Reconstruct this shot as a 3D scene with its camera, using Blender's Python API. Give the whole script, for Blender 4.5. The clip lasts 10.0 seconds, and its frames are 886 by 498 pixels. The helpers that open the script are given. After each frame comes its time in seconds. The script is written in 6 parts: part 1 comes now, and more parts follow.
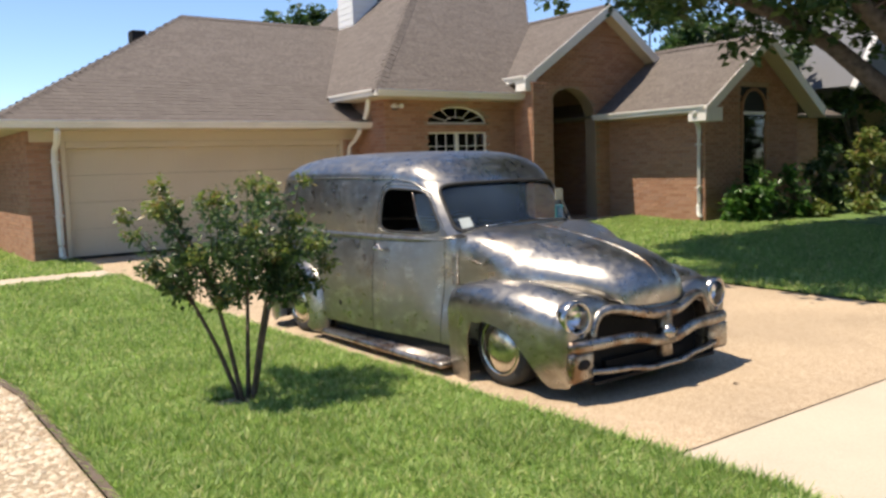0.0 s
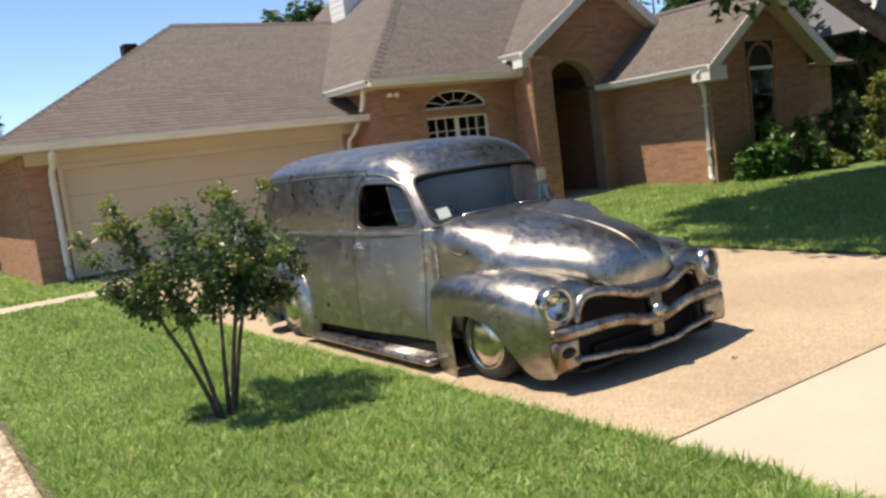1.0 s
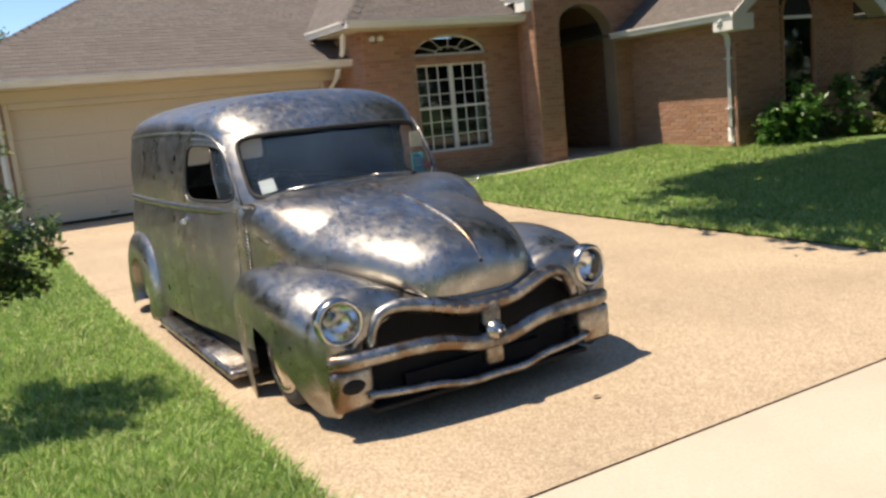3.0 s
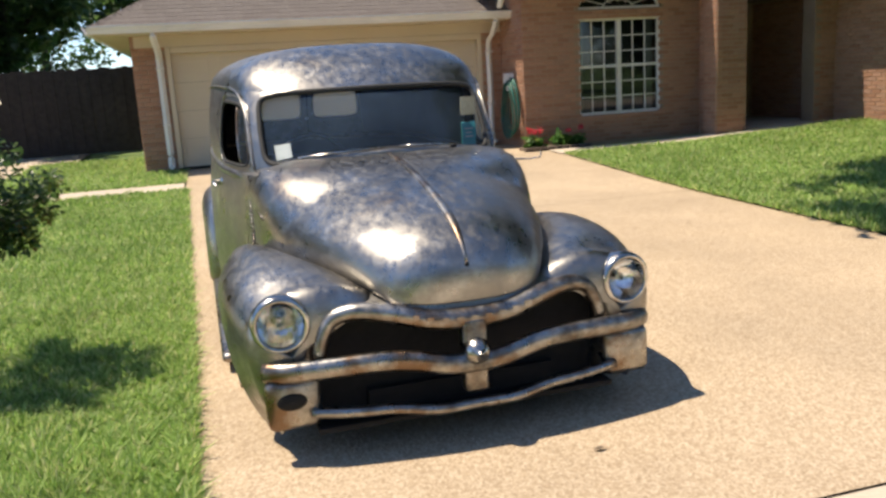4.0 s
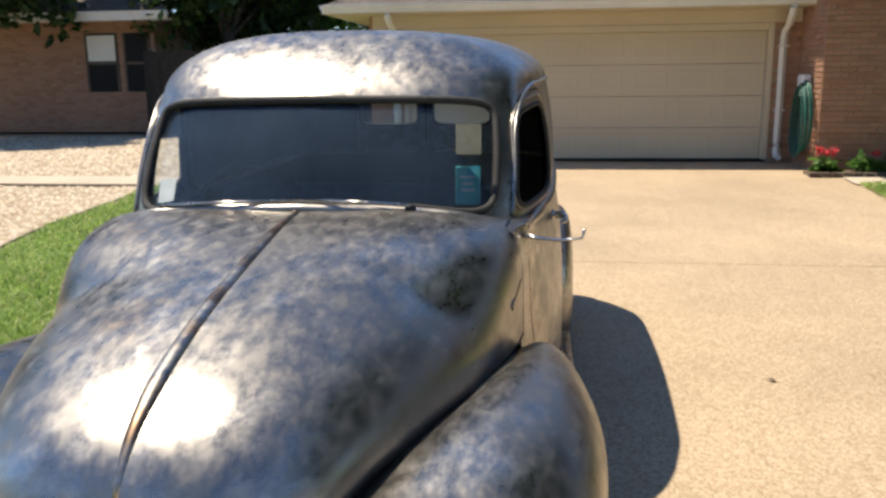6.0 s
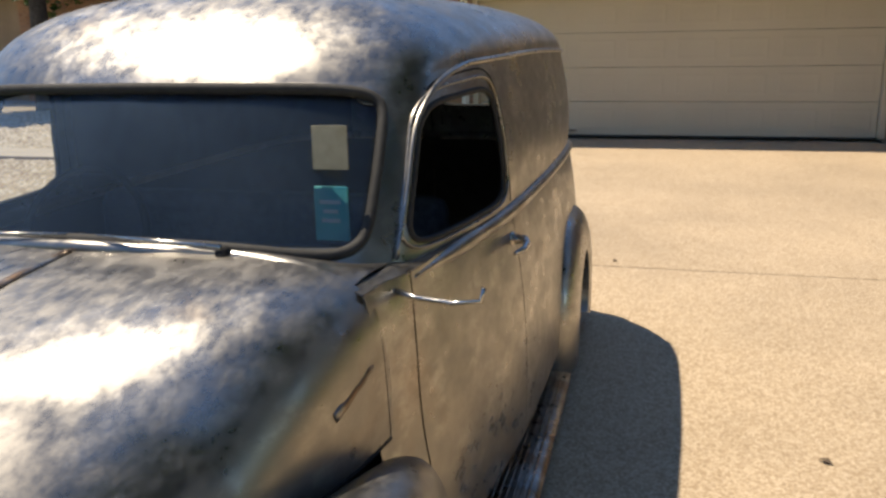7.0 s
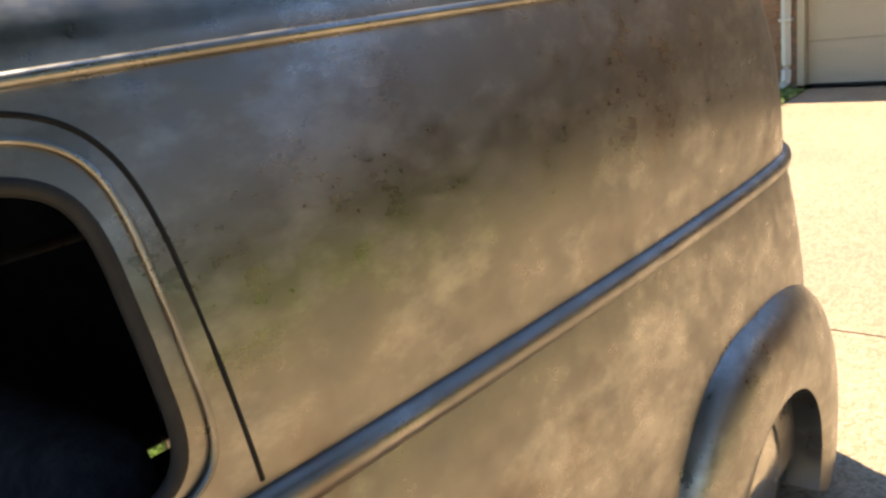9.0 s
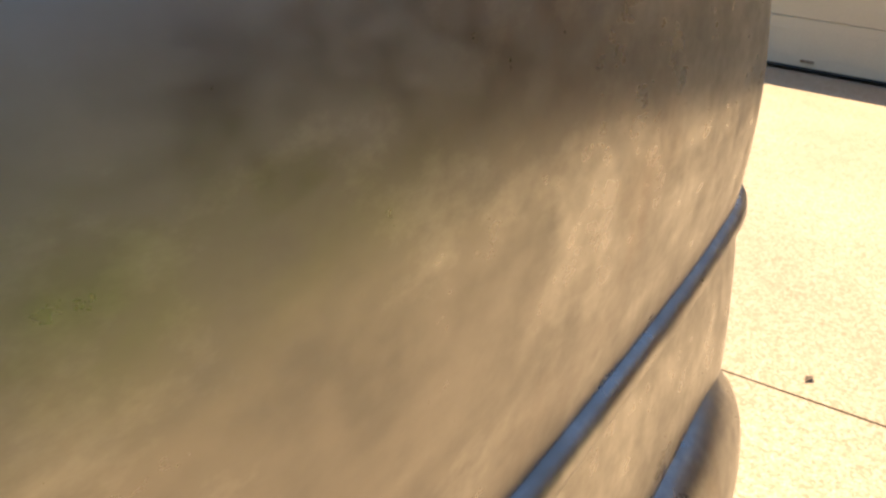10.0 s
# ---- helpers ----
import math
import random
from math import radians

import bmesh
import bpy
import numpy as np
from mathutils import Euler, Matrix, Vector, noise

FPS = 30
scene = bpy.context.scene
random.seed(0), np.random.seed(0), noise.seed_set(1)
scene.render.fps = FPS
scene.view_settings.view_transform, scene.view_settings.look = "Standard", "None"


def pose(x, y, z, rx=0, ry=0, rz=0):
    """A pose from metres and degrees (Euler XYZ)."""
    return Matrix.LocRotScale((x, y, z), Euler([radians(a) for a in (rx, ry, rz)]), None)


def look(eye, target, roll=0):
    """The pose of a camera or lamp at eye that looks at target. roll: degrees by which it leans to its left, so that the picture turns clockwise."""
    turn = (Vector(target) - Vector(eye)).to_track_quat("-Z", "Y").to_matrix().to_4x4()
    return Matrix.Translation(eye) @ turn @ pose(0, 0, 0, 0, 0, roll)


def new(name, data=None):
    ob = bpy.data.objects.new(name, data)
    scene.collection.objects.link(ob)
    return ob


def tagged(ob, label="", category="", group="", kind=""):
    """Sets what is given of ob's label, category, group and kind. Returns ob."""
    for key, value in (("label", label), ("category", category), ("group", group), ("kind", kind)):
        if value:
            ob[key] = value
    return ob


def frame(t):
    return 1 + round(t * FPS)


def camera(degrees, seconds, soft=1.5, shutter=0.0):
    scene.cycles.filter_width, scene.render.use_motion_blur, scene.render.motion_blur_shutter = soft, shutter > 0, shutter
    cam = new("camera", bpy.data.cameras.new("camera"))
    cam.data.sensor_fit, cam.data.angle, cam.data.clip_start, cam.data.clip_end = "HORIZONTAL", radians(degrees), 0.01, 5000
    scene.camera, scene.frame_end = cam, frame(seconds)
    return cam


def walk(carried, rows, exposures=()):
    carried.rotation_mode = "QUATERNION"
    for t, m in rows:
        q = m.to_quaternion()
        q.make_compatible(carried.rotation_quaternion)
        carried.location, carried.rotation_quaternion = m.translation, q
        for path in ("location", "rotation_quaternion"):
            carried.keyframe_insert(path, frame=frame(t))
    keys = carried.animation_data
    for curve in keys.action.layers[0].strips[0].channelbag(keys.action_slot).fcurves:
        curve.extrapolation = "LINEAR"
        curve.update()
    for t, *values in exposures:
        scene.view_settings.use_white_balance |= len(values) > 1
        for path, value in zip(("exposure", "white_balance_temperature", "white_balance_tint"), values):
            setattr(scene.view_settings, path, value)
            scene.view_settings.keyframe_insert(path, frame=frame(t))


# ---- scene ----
cam = camera(56.6, 10.0, soft=2.8)
PATH = [
    (0, (0.647, 0.381, 1.527), (1.818, 1.99, 1.328), -1.9),
    (0.5, (0.775, 0.397, 1.525), (1.964, 1.993, 1.327), -6.2),
    (1, (1.08, 0.36, 1.537), (2.191, 2.007, 1.305), -7.2),
    (1.5, (1.423, 0.433, 1.513), (2.648, 1.996, 1.27), -6.6),
    (2, (1.897, 0.523, 1.504), (3.146, 2.057, 1.212), -6.7),
    (2.2, (2.091, 0.521, 1.5), (3.297, 2.089, 1.208), -8.7),
    (3.3, (3.328, 0.734, 1.429), (4.208, 2.494, 1.071), -4.9),
    (3.5, (3.558, 0.766, 1.42), (4.37, 2.557, 1.056), -5.9),
    (4, (4.104, 0.974, 1.432), (4.631, 2.859, 1.022), -3.4),
    (4.5, (4.584, 1.346, 1.453), (4.889, 3.282, 1.052), -1.9),
    (5, (5.065, 1.707, 1.438), (5.258, 3.656, 1.032), -2.3),
    (5.5, (5.481, 2.156, 1.458), (5.421, 4.105, 1.013), -3.7),
    (5.7, (5.602, 2.363, 1.472), (5.466, 4.318, 1.074), -1.8),
    (6.8, (6.211, 3.454, 1.488), (5.747, 5.337, 0.999), -1.9),
    (7, (6.273, 3.655, 1.496), (5.772, 5.529, 1.008), -1.0),
    (7.2, (6.377, 3.814, 1.5), (5.796, 5.667, 1.021), -2.3),
    (7.5, (6.488, 4.159, 1.492), (5.802, 5.966, 0.979), -3.6),
    (8, (6.612, 4.68, 1.492), (5.656, 6.349, 0.942), -4.2),
    (8.2, (6.58, 4.915, 1.477), (5.577, 6.553, 0.919), -2.5),
    (8.5, (6.53, 5.24, 1.476), (5.482, 6.844, 0.901), -2.3),
    (9, (6.496, 5.763, 1.455), (5.236, 7.214, 0.902), -7.2),
    (9.2, (6.431, 5.952, 1.483), (5.085, 7.312, 0.9), -6.6),
    (9.5, (6.294, 6.16, 1.458), (5.009, 7.556, 0.825), -0.4),
    (9.7, (6.188, 6.242, 1.449), (5.022, 7.738, 0.815), 4.1),
    (10, (6.024, 6.416, 1.45), (5.157, 8.033, 0.653), 6.3),
]
walk(cam, [(t, look(eye, goal, roll)) for t, eye, goal, roll in PATH], exposures=[(0, 0.56, 6700, 12), (2.0, 0.46, 6800, 11), (3.5, 0.54, 6700, 11), (6.0, 0.48, 6700, 10), (7.0, 0.34, 6900, 10), (8.1, 0.29, 6900, 10), (8.5, 0.55, 7100, 10), (9.0, 1.05, 7400, 11), (9.4, 1.47, 7600, 12), (9.7, 1.45, 7600, 12), (10.0, 1.10, 7600, 12)])

# ---------------------------------------------------------------- world and sun
SUN_WAY = Vector((-0.415, 0.115, 1.0)).normalized()
world = bpy.data.worlds.new("sky")
scene.world = world
world.use_nodes = True
wn = world.node_tree
sky = wn.nodes.new("ShaderNodeTexSky")
sky.sky_type = "NISHITA"
sky.sun_disc = False
sky.sun_elevation = math.asin(SUN_WAY.z)
sky.sun_rotation = math.atan2(SUN_WAY.x, SUN_WAY.y)
sky.air_density = 1.0
sky.dust_density = 0.02
sky.altitude = 2600
sky.ozone_density = 4.0
wn.links.new(sky.outputs[0], wn.nodes["Background"].inputs[0])
wn.nodes["Background"].inputs[1].default_value = 0.15
sun = new("sun", bpy.data.lights.new("sun", "SUN"))
sun.data.energy = 5.0
sun.data.angle = radians(0.53)
sun.data.color = (1.0, 0.89, 0.73)
sun.matrix_world = look(SUN_WAY * 60, (0, 0, 0))


# ---------------------------------------------------------------- materials
class Mat:
    """A small builder for node materials."""

    def __init__(self, name, rough=0.7, metal=0.0):
        self.m = bpy.data.materials.new(name)
        self.m.use_nodes = True
        self.t = self.m.node_tree
        self.b = self.t.nodes["Principled BSDF"]
        self.b.inputs["Roughness"].default_value = rough
        self.b.inputs["Metallic"].default_value = metal
        self.co = self.add("ShaderNodeTexCoord").outputs["Object"]

    def add(self, kind, **values):
        n = self.t.nodes.new(kind)
        for k, v in values.items():
            n.inputs[k].default_value = v
        return n

    def link(self, a, b):
        self.t.links.new(a, b)

    def noise(self, scale, detail=4.0, rough=0.55, stretch=None):
        n = self.add("ShaderNodeTexNoise", Scale=scale, Detail=detail, Roughness=rough)
        co = self.co
        if stretch:
            mp = self.add("ShaderNodeMapping", Scale=stretch)
            self.link(co, mp.inputs[0])
            co = mp.outputs[0]
        self.link(co, n.inputs["Vector"])
        return n.outputs["Fac"]

    def voronoi(self, scale, out="Color"):
        n = self.add("ShaderNodeTexVoronoi", Scale=scale)
        self.link(self.co, n.inputs["Vector"])
        return n.outputs[out]

    def ramp(self, fac, stops):
        r = self.add("ShaderNodeValToRGB").color_ramp
        node = self.t.nodes[-1]
        while len(r.elements) < len(stops):
            r.elements.new(0.5)
        for e, (p, c) in zip(r.elements, stops):
            e.position = p
            e.color = (*c, 1) if isinstance(c, tuple) else (c, c, c, 1)
        self.link(fac, node.inputs[0])
        return node.outputs[0]

    def mix(self, fac, a, b, mode="MIX"):
        n = self.add("ShaderNodeMix")
        n.data_type = "RGBA"
        n.blend_type = mode
        for sock, v in ((n.inputs[0], fac), (n.inputs[6], a), (n.inputs[7], b)):
            if isinstance(v, bpy.types.NodeSocket):
                self.link(v, sock)
            elif isinstance(v, tuple):
                sock.default_value = (*v, 1)
            else:
                sock.default_value = v
        return n.outputs[2]

    def island(self):
        return self.add("ShaderNodeNewGeometry").outputs["Random Per Island"]

    def each(self):
        return self.add("ShaderNodeObjectInfo").outputs["Random"]

    def color(self, v):
        if isinstance(v, tuple):
            self.b.inputs["Base Color"].default_value = (*v, 1)
        else:
            self.link(v, self.b.inputs["Base Color"])
        return self

    def rough(self, v):
        self.link(v, self.b.inputs["Roughness"])
        return self

    def bump(self, h, strength=0.3, distance=0.01):
        n = self.add("ShaderNodeBump", Strength=strength, Distance=distance)
        self.link(h, n.inputs["Height"])
        self.link(n.outputs[0], self.b.inputs["Normal"])
        return self


def speckled(name, a, b, scale, rough=0.85, bump=0.2, big=1.2, dirt=0.25):
    """A plain surface with fine grain and broad stains."""
    k = Mat(name, rough)
    fine = k.ramp(k.noise(scale, 3), [(0.3, a), (0.7, b)])
    stain = k.ramp(k.noise(big, 5), [(0.35, 1.0 - dirt), (0.65, 1.0)])
    k.color(k.mix(1.0, fine, stain, "MULTIPLY"))
    k.bump(k.noise(scale * 1.5, 3), bump, 0.01)
    return k.m


def steel_material(name, light=0.52, dark=0.2, rust=0.5, r0=0.2, r1=0.5, rust_at=0.56, rust_scale=2.3):
    """Bare ground steel: cloudy polish, grinder streaks, a few brown stains."""
    k = Mat(name, 0.35, 1.0)
    cloud = k.noise(3.0, 5, 0.6)
    blotch = k.noise(10.0, 6, 0.66, (1.0, 0.65, 1.25))
    both = k.mix(0.55, cloud, blotch)
    base = k.ramp(both, [(0.40, (dark, dark * 0.95, dark * 0.88)), (0.50, (light * 0.74, light * 0.705, light * 0.65)),
                         (0.62, (light * 1.12, light * 1.075, light * 1.0))])
    brown = k.ramp(k.noise(rust_scale, 5, 0.6), [(rust_at, 0.0), (rust_at + 0.16, rust)])
    k.color(k.mix(brown, base, (0.20, 0.125, 0.075)))
    patch = k.mix(0.35, k.noise(19.0, 6, 0.66, (1.3, 0.7, 1.0)), cloud)
    swirl = k.noise(60.0, 3, 0.6, (1.0, 0.35, 1.6))
    k.rough(k.mix(0.12, k.ramp(patch, [(0.38, r1), (0.60, r0)]), swirl))
    wave = k.mix(0.10, k.noise(4.0, 2), k.noise(22.0, 3, 0.5))
    k.bump(wave, 0.42, 0.005)
    return k.m


STEEL = steel_material("bare_steel", 0.41, 0.28, 0.5, 0.23, 0.46)
STEEL_WORN = steel_material("worn_rusty_steel", 0.44, 0.12, 0.9, 0.2, 0.5, 0.46, 7.0)
CHROME = steel_material("polished_steel", 0.68, 0.36, 0.45, 0.08, 0.26)
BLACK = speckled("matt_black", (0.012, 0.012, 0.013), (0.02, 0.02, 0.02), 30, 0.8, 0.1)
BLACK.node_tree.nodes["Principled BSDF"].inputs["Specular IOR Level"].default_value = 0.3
RUBBER = speckled("tyre_rubber", (0.018, 0.018, 0.018), (0.035, 0.034, 0.032), 40, 0.75, 0.15)
# dark tone that carries the shade inside the cab and the rooms
INSIDE_DARK = speckled("dark_cabin_lining", (0.04, 0.04, 0.042), (0.065, 0.065, 0.068), 12, 0.85, 0.2)
CREAM = speckled("cream_door_paint", (0.57, 0.49, 0.36), (0.62, 0.54, 0.40), 60, 0.5, 0.05, 0.9, 0.08)
WHITE = speckled("white_trim_paint", (0.74, 0.72, 0.66), (0.80, 0.78, 0.73), 40, 0.5, 0.05, 1.5, 0.12)
SIDING = speckled("white_siding_paint", (0.75, 0.75, 0.74), (0.82, 0.82, 0.81), 40, 0.55, 0.05, 1.5, 0.08)
MORTAR = speckled("mortar", (0.34, 0.245, 0.17), (0.42, 0.31, 0.22), 50, 0.95, 0.4)
SOIL = speckled("dry_soil", (0.09, 0.06, 0.04), (0.20, 0.15, 0.10), 25, 0.95, 0.6)
CONCRETE = speckled("smooth_concrete", (0.50, 0.42, 0.32), (0.56, 0.48, 0.37), 70, 0.85, 0.15, 0.7, 0.16)
FENCEWOOD = speckled("dark_fence_wood", (0.018, 0.014, 0.012), (0.04, 0.032, 0.026), 9, 0.85, 0.3)
BARK = speckled("tree_bark", (0.045, 0.036, 0.028), (0.12, 0.10, 0.08), 14, 0.95, 0.9)
TWIG = speckled("shrub_bark", (0.08, 0.055, 0.04), (0.16, 0.12, 0.09), 20, 0.9, 0.5)
TEAL = speckled("teal_plastic", (0.05, 0.42, 0.44), (0.10, 0.52, 0.54), 30, 0.4, 0.05)
PAPER = speckled("white_paper", (0.62, 0.66, 0.66), (0.75, 0.78, 0.78), 40, 0.6, 0.02)
CARD = speckled("yellowed_card", (0.40, 0.37, 0.25), (0.52, 0.48, 0.34), 30, 0.7, 0.03)
HOSE = speckled("green_hose_rubber", (0.01, 0.09, 0.07), (0.02, 0.14, 0.11), 20, 0.45, 0.05)
SEATCLOTH = speckled("worn_seat_cloth", (0.03, 0.03, 0.035), (0.07, 0.07, 0.075), 40, 0.9, 0.3)
STONEDARK = speckled("dark_edging", (0.10, 0.075, 0.055), (0.17, 0.13, 0.10), 20, 0.9, 0.4)


def aggregate():
    """Exposed pebble concrete: tan pebbles with dark grains between, broad stains."""
    k = Mat("pebble_concrete", 0.85)
    v = k.voronoi(95)
    grain = k.ramp(v, [(0.1, (0.34, 0.25, 0.155)), (0.45, (0.485, 0.375, 0.25)), (0.9, (0.63, 0.51, 0.365))])
    grain = k.mix(k.ramp(k.noise(190, 2), [(0.4, 0.0), (0.62, 0.45)]), grain, (0.30, 0.215, 0.13))
    stain = k.ramp(k.noise(0.55, 6, 0.65), [(0.34, 0.80), (0.62, 1.0)])
    k.color(k.mix(1.0, grain, stain, "MULTIPLY"))
    k.bump(k.voronoi(75, "Distance"), 0.5, 0.006)
    return k.m


AGGREGATE = aggregate()


def by_island(name, stops, rough=0.85, grain=30, bump=0.3, spread=0.25, each=False):
    """Pieces that differ one from the other, with a grain of their own."""
    k = Mat(name, rough)
    base = k.ramp(k.each() if each else k.island(), stops)
    shade = k.ramp(k.noise(grain, 4), [(0.3, 1.0 - spread), (0.7, 1.0)])
    k.color(k.mix(1.0, base, shade, "MULTIPLY"))
    k.bump(k.noise(grain * 2, 3), bump, 0.004)
    return k.m


BRICK_STOPS = [(0.0, (0.36, 0.185, 0.11)), (0.35, (0.42, 0.225, 0.14)), (0.7, (0.48, 0.27, 0.17)), (1.0, (0.41, 0.24, 0.165))]
BRICK = by_island("brick_clay", BRICK_STOPS, 0.9, 40, 0.4)
BRICK_EACH = by_island("brick_clay_single", BRICK_STOPS, 0.9, 40, 0.4, each=True)
SHINGLE = by_island("asphalt_shingle", [(0.0, (0.145, 0.122, 0.107)), (0.5, (0.158, 0.134, 0.118)), (1.0, (0.172, 0.147, 0.130))], 0.95, 14, 0.5, 0.4)
SHINGLE_EACH = by_island("asphalt_shingle_single", [(0.0, (0.145, 0.122, 0.107)), (0.5, (0.158, 0.134, 0.118)), (1.0, (0.172, 0.147, 0.130))], 0.95, 14, 0.5, 0.4, each=True)
GREYROOF = by_island("grey_shingle", [(0.0, (0.11, 0.115, 0.125)), (1.0, (0.19, 0.195, 0.21))], 0.95, 60, 0.5)
PEBBLE = by_island("pale_gravel", [(0.0, (0.36, 0.27, 0.18)), (0.4, (0.56, 0.46, 0.33)), (0.8, (0.68, 0.60, 0.47)), (1.0, (0.42, 0.36, 0.28))], 0.9, 30, 0.3)


def leaf_material(name, stops, rough=0.5):
    k = Mat(name, rough)
    tone = k.ramp(k.mix(0.62, k.noise(1.3, 5, 0.6), k.noise(13.0, 5, 0.7)), [(0.37, 0.58), (0.63, 1.27)])
    k.color(k.mix(1.0, k.ramp(k.island(), stops), tone, "MULTIPLY"))
    k.b.inputs["Subsurface Weight"].default_value = 0.0
    tr = k.add("ShaderNodeBsdfTranslucent")
    k.link(k.ramp(k.island(), [(p, tuple(min(1, v * 1.5) for v in c)) for p, c in stops]), tr.inputs[0])
    mixed = k.add("ShaderNodeMixShader", Fac=0.42)
    k.link(k.b.outputs[0], mixed.inputs[1])
    k.link(tr.outputs[0], mixed.inputs[2])
    k.link(mixed.outputs[0], k.t.nodes["Material Output"].inputs[0])
    return k.m


GRASS = leaf_material("grass_blades", [(0.0, (0.14, 0.23, 0.05)), (0.45, (0.25, 0.38, 0.09)), (0.8, (0.38, 0.50, 0.15)), (1.0, (0.60, 0.56, 0.30))], 0.55)
LEAF = leaf_material("shrub_leaf", [(0.0, (0.032, 0.065, 0.02)), (0.6, (0.06, 0.115, 0.034)), (1.0, (0.12, 0.17, 0.06))], 0.35)
LEAF_YOUNG = leaf_material("young_leaf", [(0.0, (0.10, 0.16, 0.03)), (0.7, (0.19, 0.23, 0.05)), (1.0, (0.24, 0.16, 0.06))], 0.4)
LEAF_OAK = leaf_material("oak_leaf", [(0.0, (0.02, 0.045, 0.012)), (0.6, (0.04, 0.085, 0.02)), (1.0, (0.09, 0.14, 0.04))], 0.45)
LEAF_BUSH = leaf_material("bush_leaf", [(0.0, (0.04, 0.11, 0.02)), (0.6, (0.08, 0.19, 0.035)), (1.0, (0.16, 0.27, 0.06))], 0.4)
PETAL = leaf_material("red_petal", [(0.0, (0.55, 0.03, 0.05)), (1.0, (0.75, 0.12, 0.14))], 0.5)


def lawn_ground():
    k = Mat("lawn_thatch", 0.95)
    base = k.ramp(k.noise(26, 5), [(0.3, (0.06, 0.11, 0.025)), (0.55, (0.13, 0.22, 0.05)), (0.75, (0.22, 0.28, 0.09))])
    dry = k.ramp(k.noise(0.9, 5), [(0.5, 0.0), (0.75, 0.5)])
    k.color(k.mix(dry, base, (0.26, 0.27, 0.10)))
    k.bump(k.noise(60, 4), 0.8, 0.03)
    return k.m


LAWN = lawn_ground()


def glass_material(name, tint=(0.75, 0.82, 0.85), rough=0.02, haze=0.0, haze_color=(0.30, 0.44, 0.62)):
    k = Mat(name, rough)
    tr = k.add("ShaderNodeBsdfTransparent")
    tr.inputs[0].default_value = (*tint, 1)
    gl = k.add("ShaderNodeBsdfGlossy", Roughness=rough)
    fr = k.add("ShaderNodeFresnel", IOR=1.5)
    mixed = k.add("ShaderNodeMixShader")
    k.link(fr.outputs[0], mixed.inputs[0])
    k.link(tr.outputs[0], mixed.inputs[1])
    k.link(gl.outputs[0], mixed.inputs[2])
    # thin diffuse film: sky reflection and haze painted on, besides a little dust
    if haze:
        film = k.add("ShaderNodeBsdfDiffuse")
        film.inputs[0].default_value = (*haze_color, 1)
        hazed = k.add("ShaderNodeMixShader")
        k.link(k.ramp(k.noise(3.0, 5), [(0.3, haze * 0.5), (0.7, haze * 1.4)]), hazed.inputs[0])
        k.link(mixed.outputs[0], hazed.inputs[1])
        k.link(film.outputs[0], hazed.inputs[2])
        mixed = hazed
    k.link(mixed.outputs[0], k.t.nodes["Material Output"].inputs[0])
    return k.m


GLASS = glass_material("window_glass", (0.55, 0.6, 0.62))
# bluish film stands in for the sky's reflection on the windscreen
CARGLASS = glass_material("car_glass", (0.74, 0.79, 0.82), 0.03, 0.06)


def lamp_silver():
    """Silvered bowl seen through an upright-fluted lens."""
    k = Mat("lamp_silver", 0.07, 1.0)
    k.color(k.ramp(k.noise(30, 3), [(0.3, (0.86, 0.86, 0.84)), (0.7, (0.95, 0.95, 0.94))]))
    k.bump(k.noise(45, 2, 0.5, (2.2, 1.0, 0.25)), 0.35, 0.004)
    return k.m


SILVER = lamp_silver()
STRAW = speckled("dry_straw", (0.22, 0.17, 0.09), (0.42, 0.35, 0.20), 30, 0.95, 0.7)
# pale film paints a little brightness onto the lens
LENS = glass_material("lamp_lens", (0.96, 0.97, 0.98), 0.03, 0.012, (0.80, 0.84, 0.88))


# ---------------------------------------------------------------- mesh helpers
def smooth(me, on=True):
    me.polygons.foreach_set("use_smooth", [on] * len(me.polygons))


def raw(name, verts, faces, material, parent=None, label="", soft=False):
    """One mesh object out of plain vertices and faces."""
    me = bpy.data.meshes.new(name)
    me.from_pydata(verts, [], faces)
    me.update()
    me.materials.append(material)
    if soft:
        smooth(me)
    ob = new(name, me)
    ob.parent = parent
    if label:
        ob["label"] = label
    return ob


def part(name, bm, material, parent=None, label="", soft=False):
    me = bpy.data.meshes.new(name)
    bmesh.ops.recalc_face_normals(bm, faces=bm.faces)
    bm.to_mesh(me)
    bm.free()
    me.materials.append(material)
    if soft:
        smooth(me)
    ob = new(name, me)
    ob.parent = parent
    if label:
        ob["label"] = label
    return ob


def thing(name, at, label, category, group="", kind=""):
    e = new(name)
    e.empty_display_size = 0.1
    e.location = at
    return tagged(e, label, category, group, kind)


def add_box(bm, x0, y0, z0, x1, y1, z1, bevel=0.0, m=None):
    r = bmesh.ops.create_cube(bm, size=1.0)
    vs = r["verts"]
    mat = Matrix.Translation(((x0 + x1) / 2, (y0 + y1) / 2, (z0 + z1) / 2)) @ Matrix.Diagonal((x1 - x0, y1 - y0, z1 - z0, 1))
    if m is not None:
        mat = m @ mat
    bmesh.ops.transform(bm, matrix=mat, verts=vs)
    if bevel:
        es = list({e for v in vs for e in v.link_edges})
        bmesh.ops.bevel(bm, geom=es, offset=bevel, segments=2, profile=0.5, affect="EDGES")
    return bm


def box(*a, **k):
    return add_box(bmesh.new(), *a, **k)


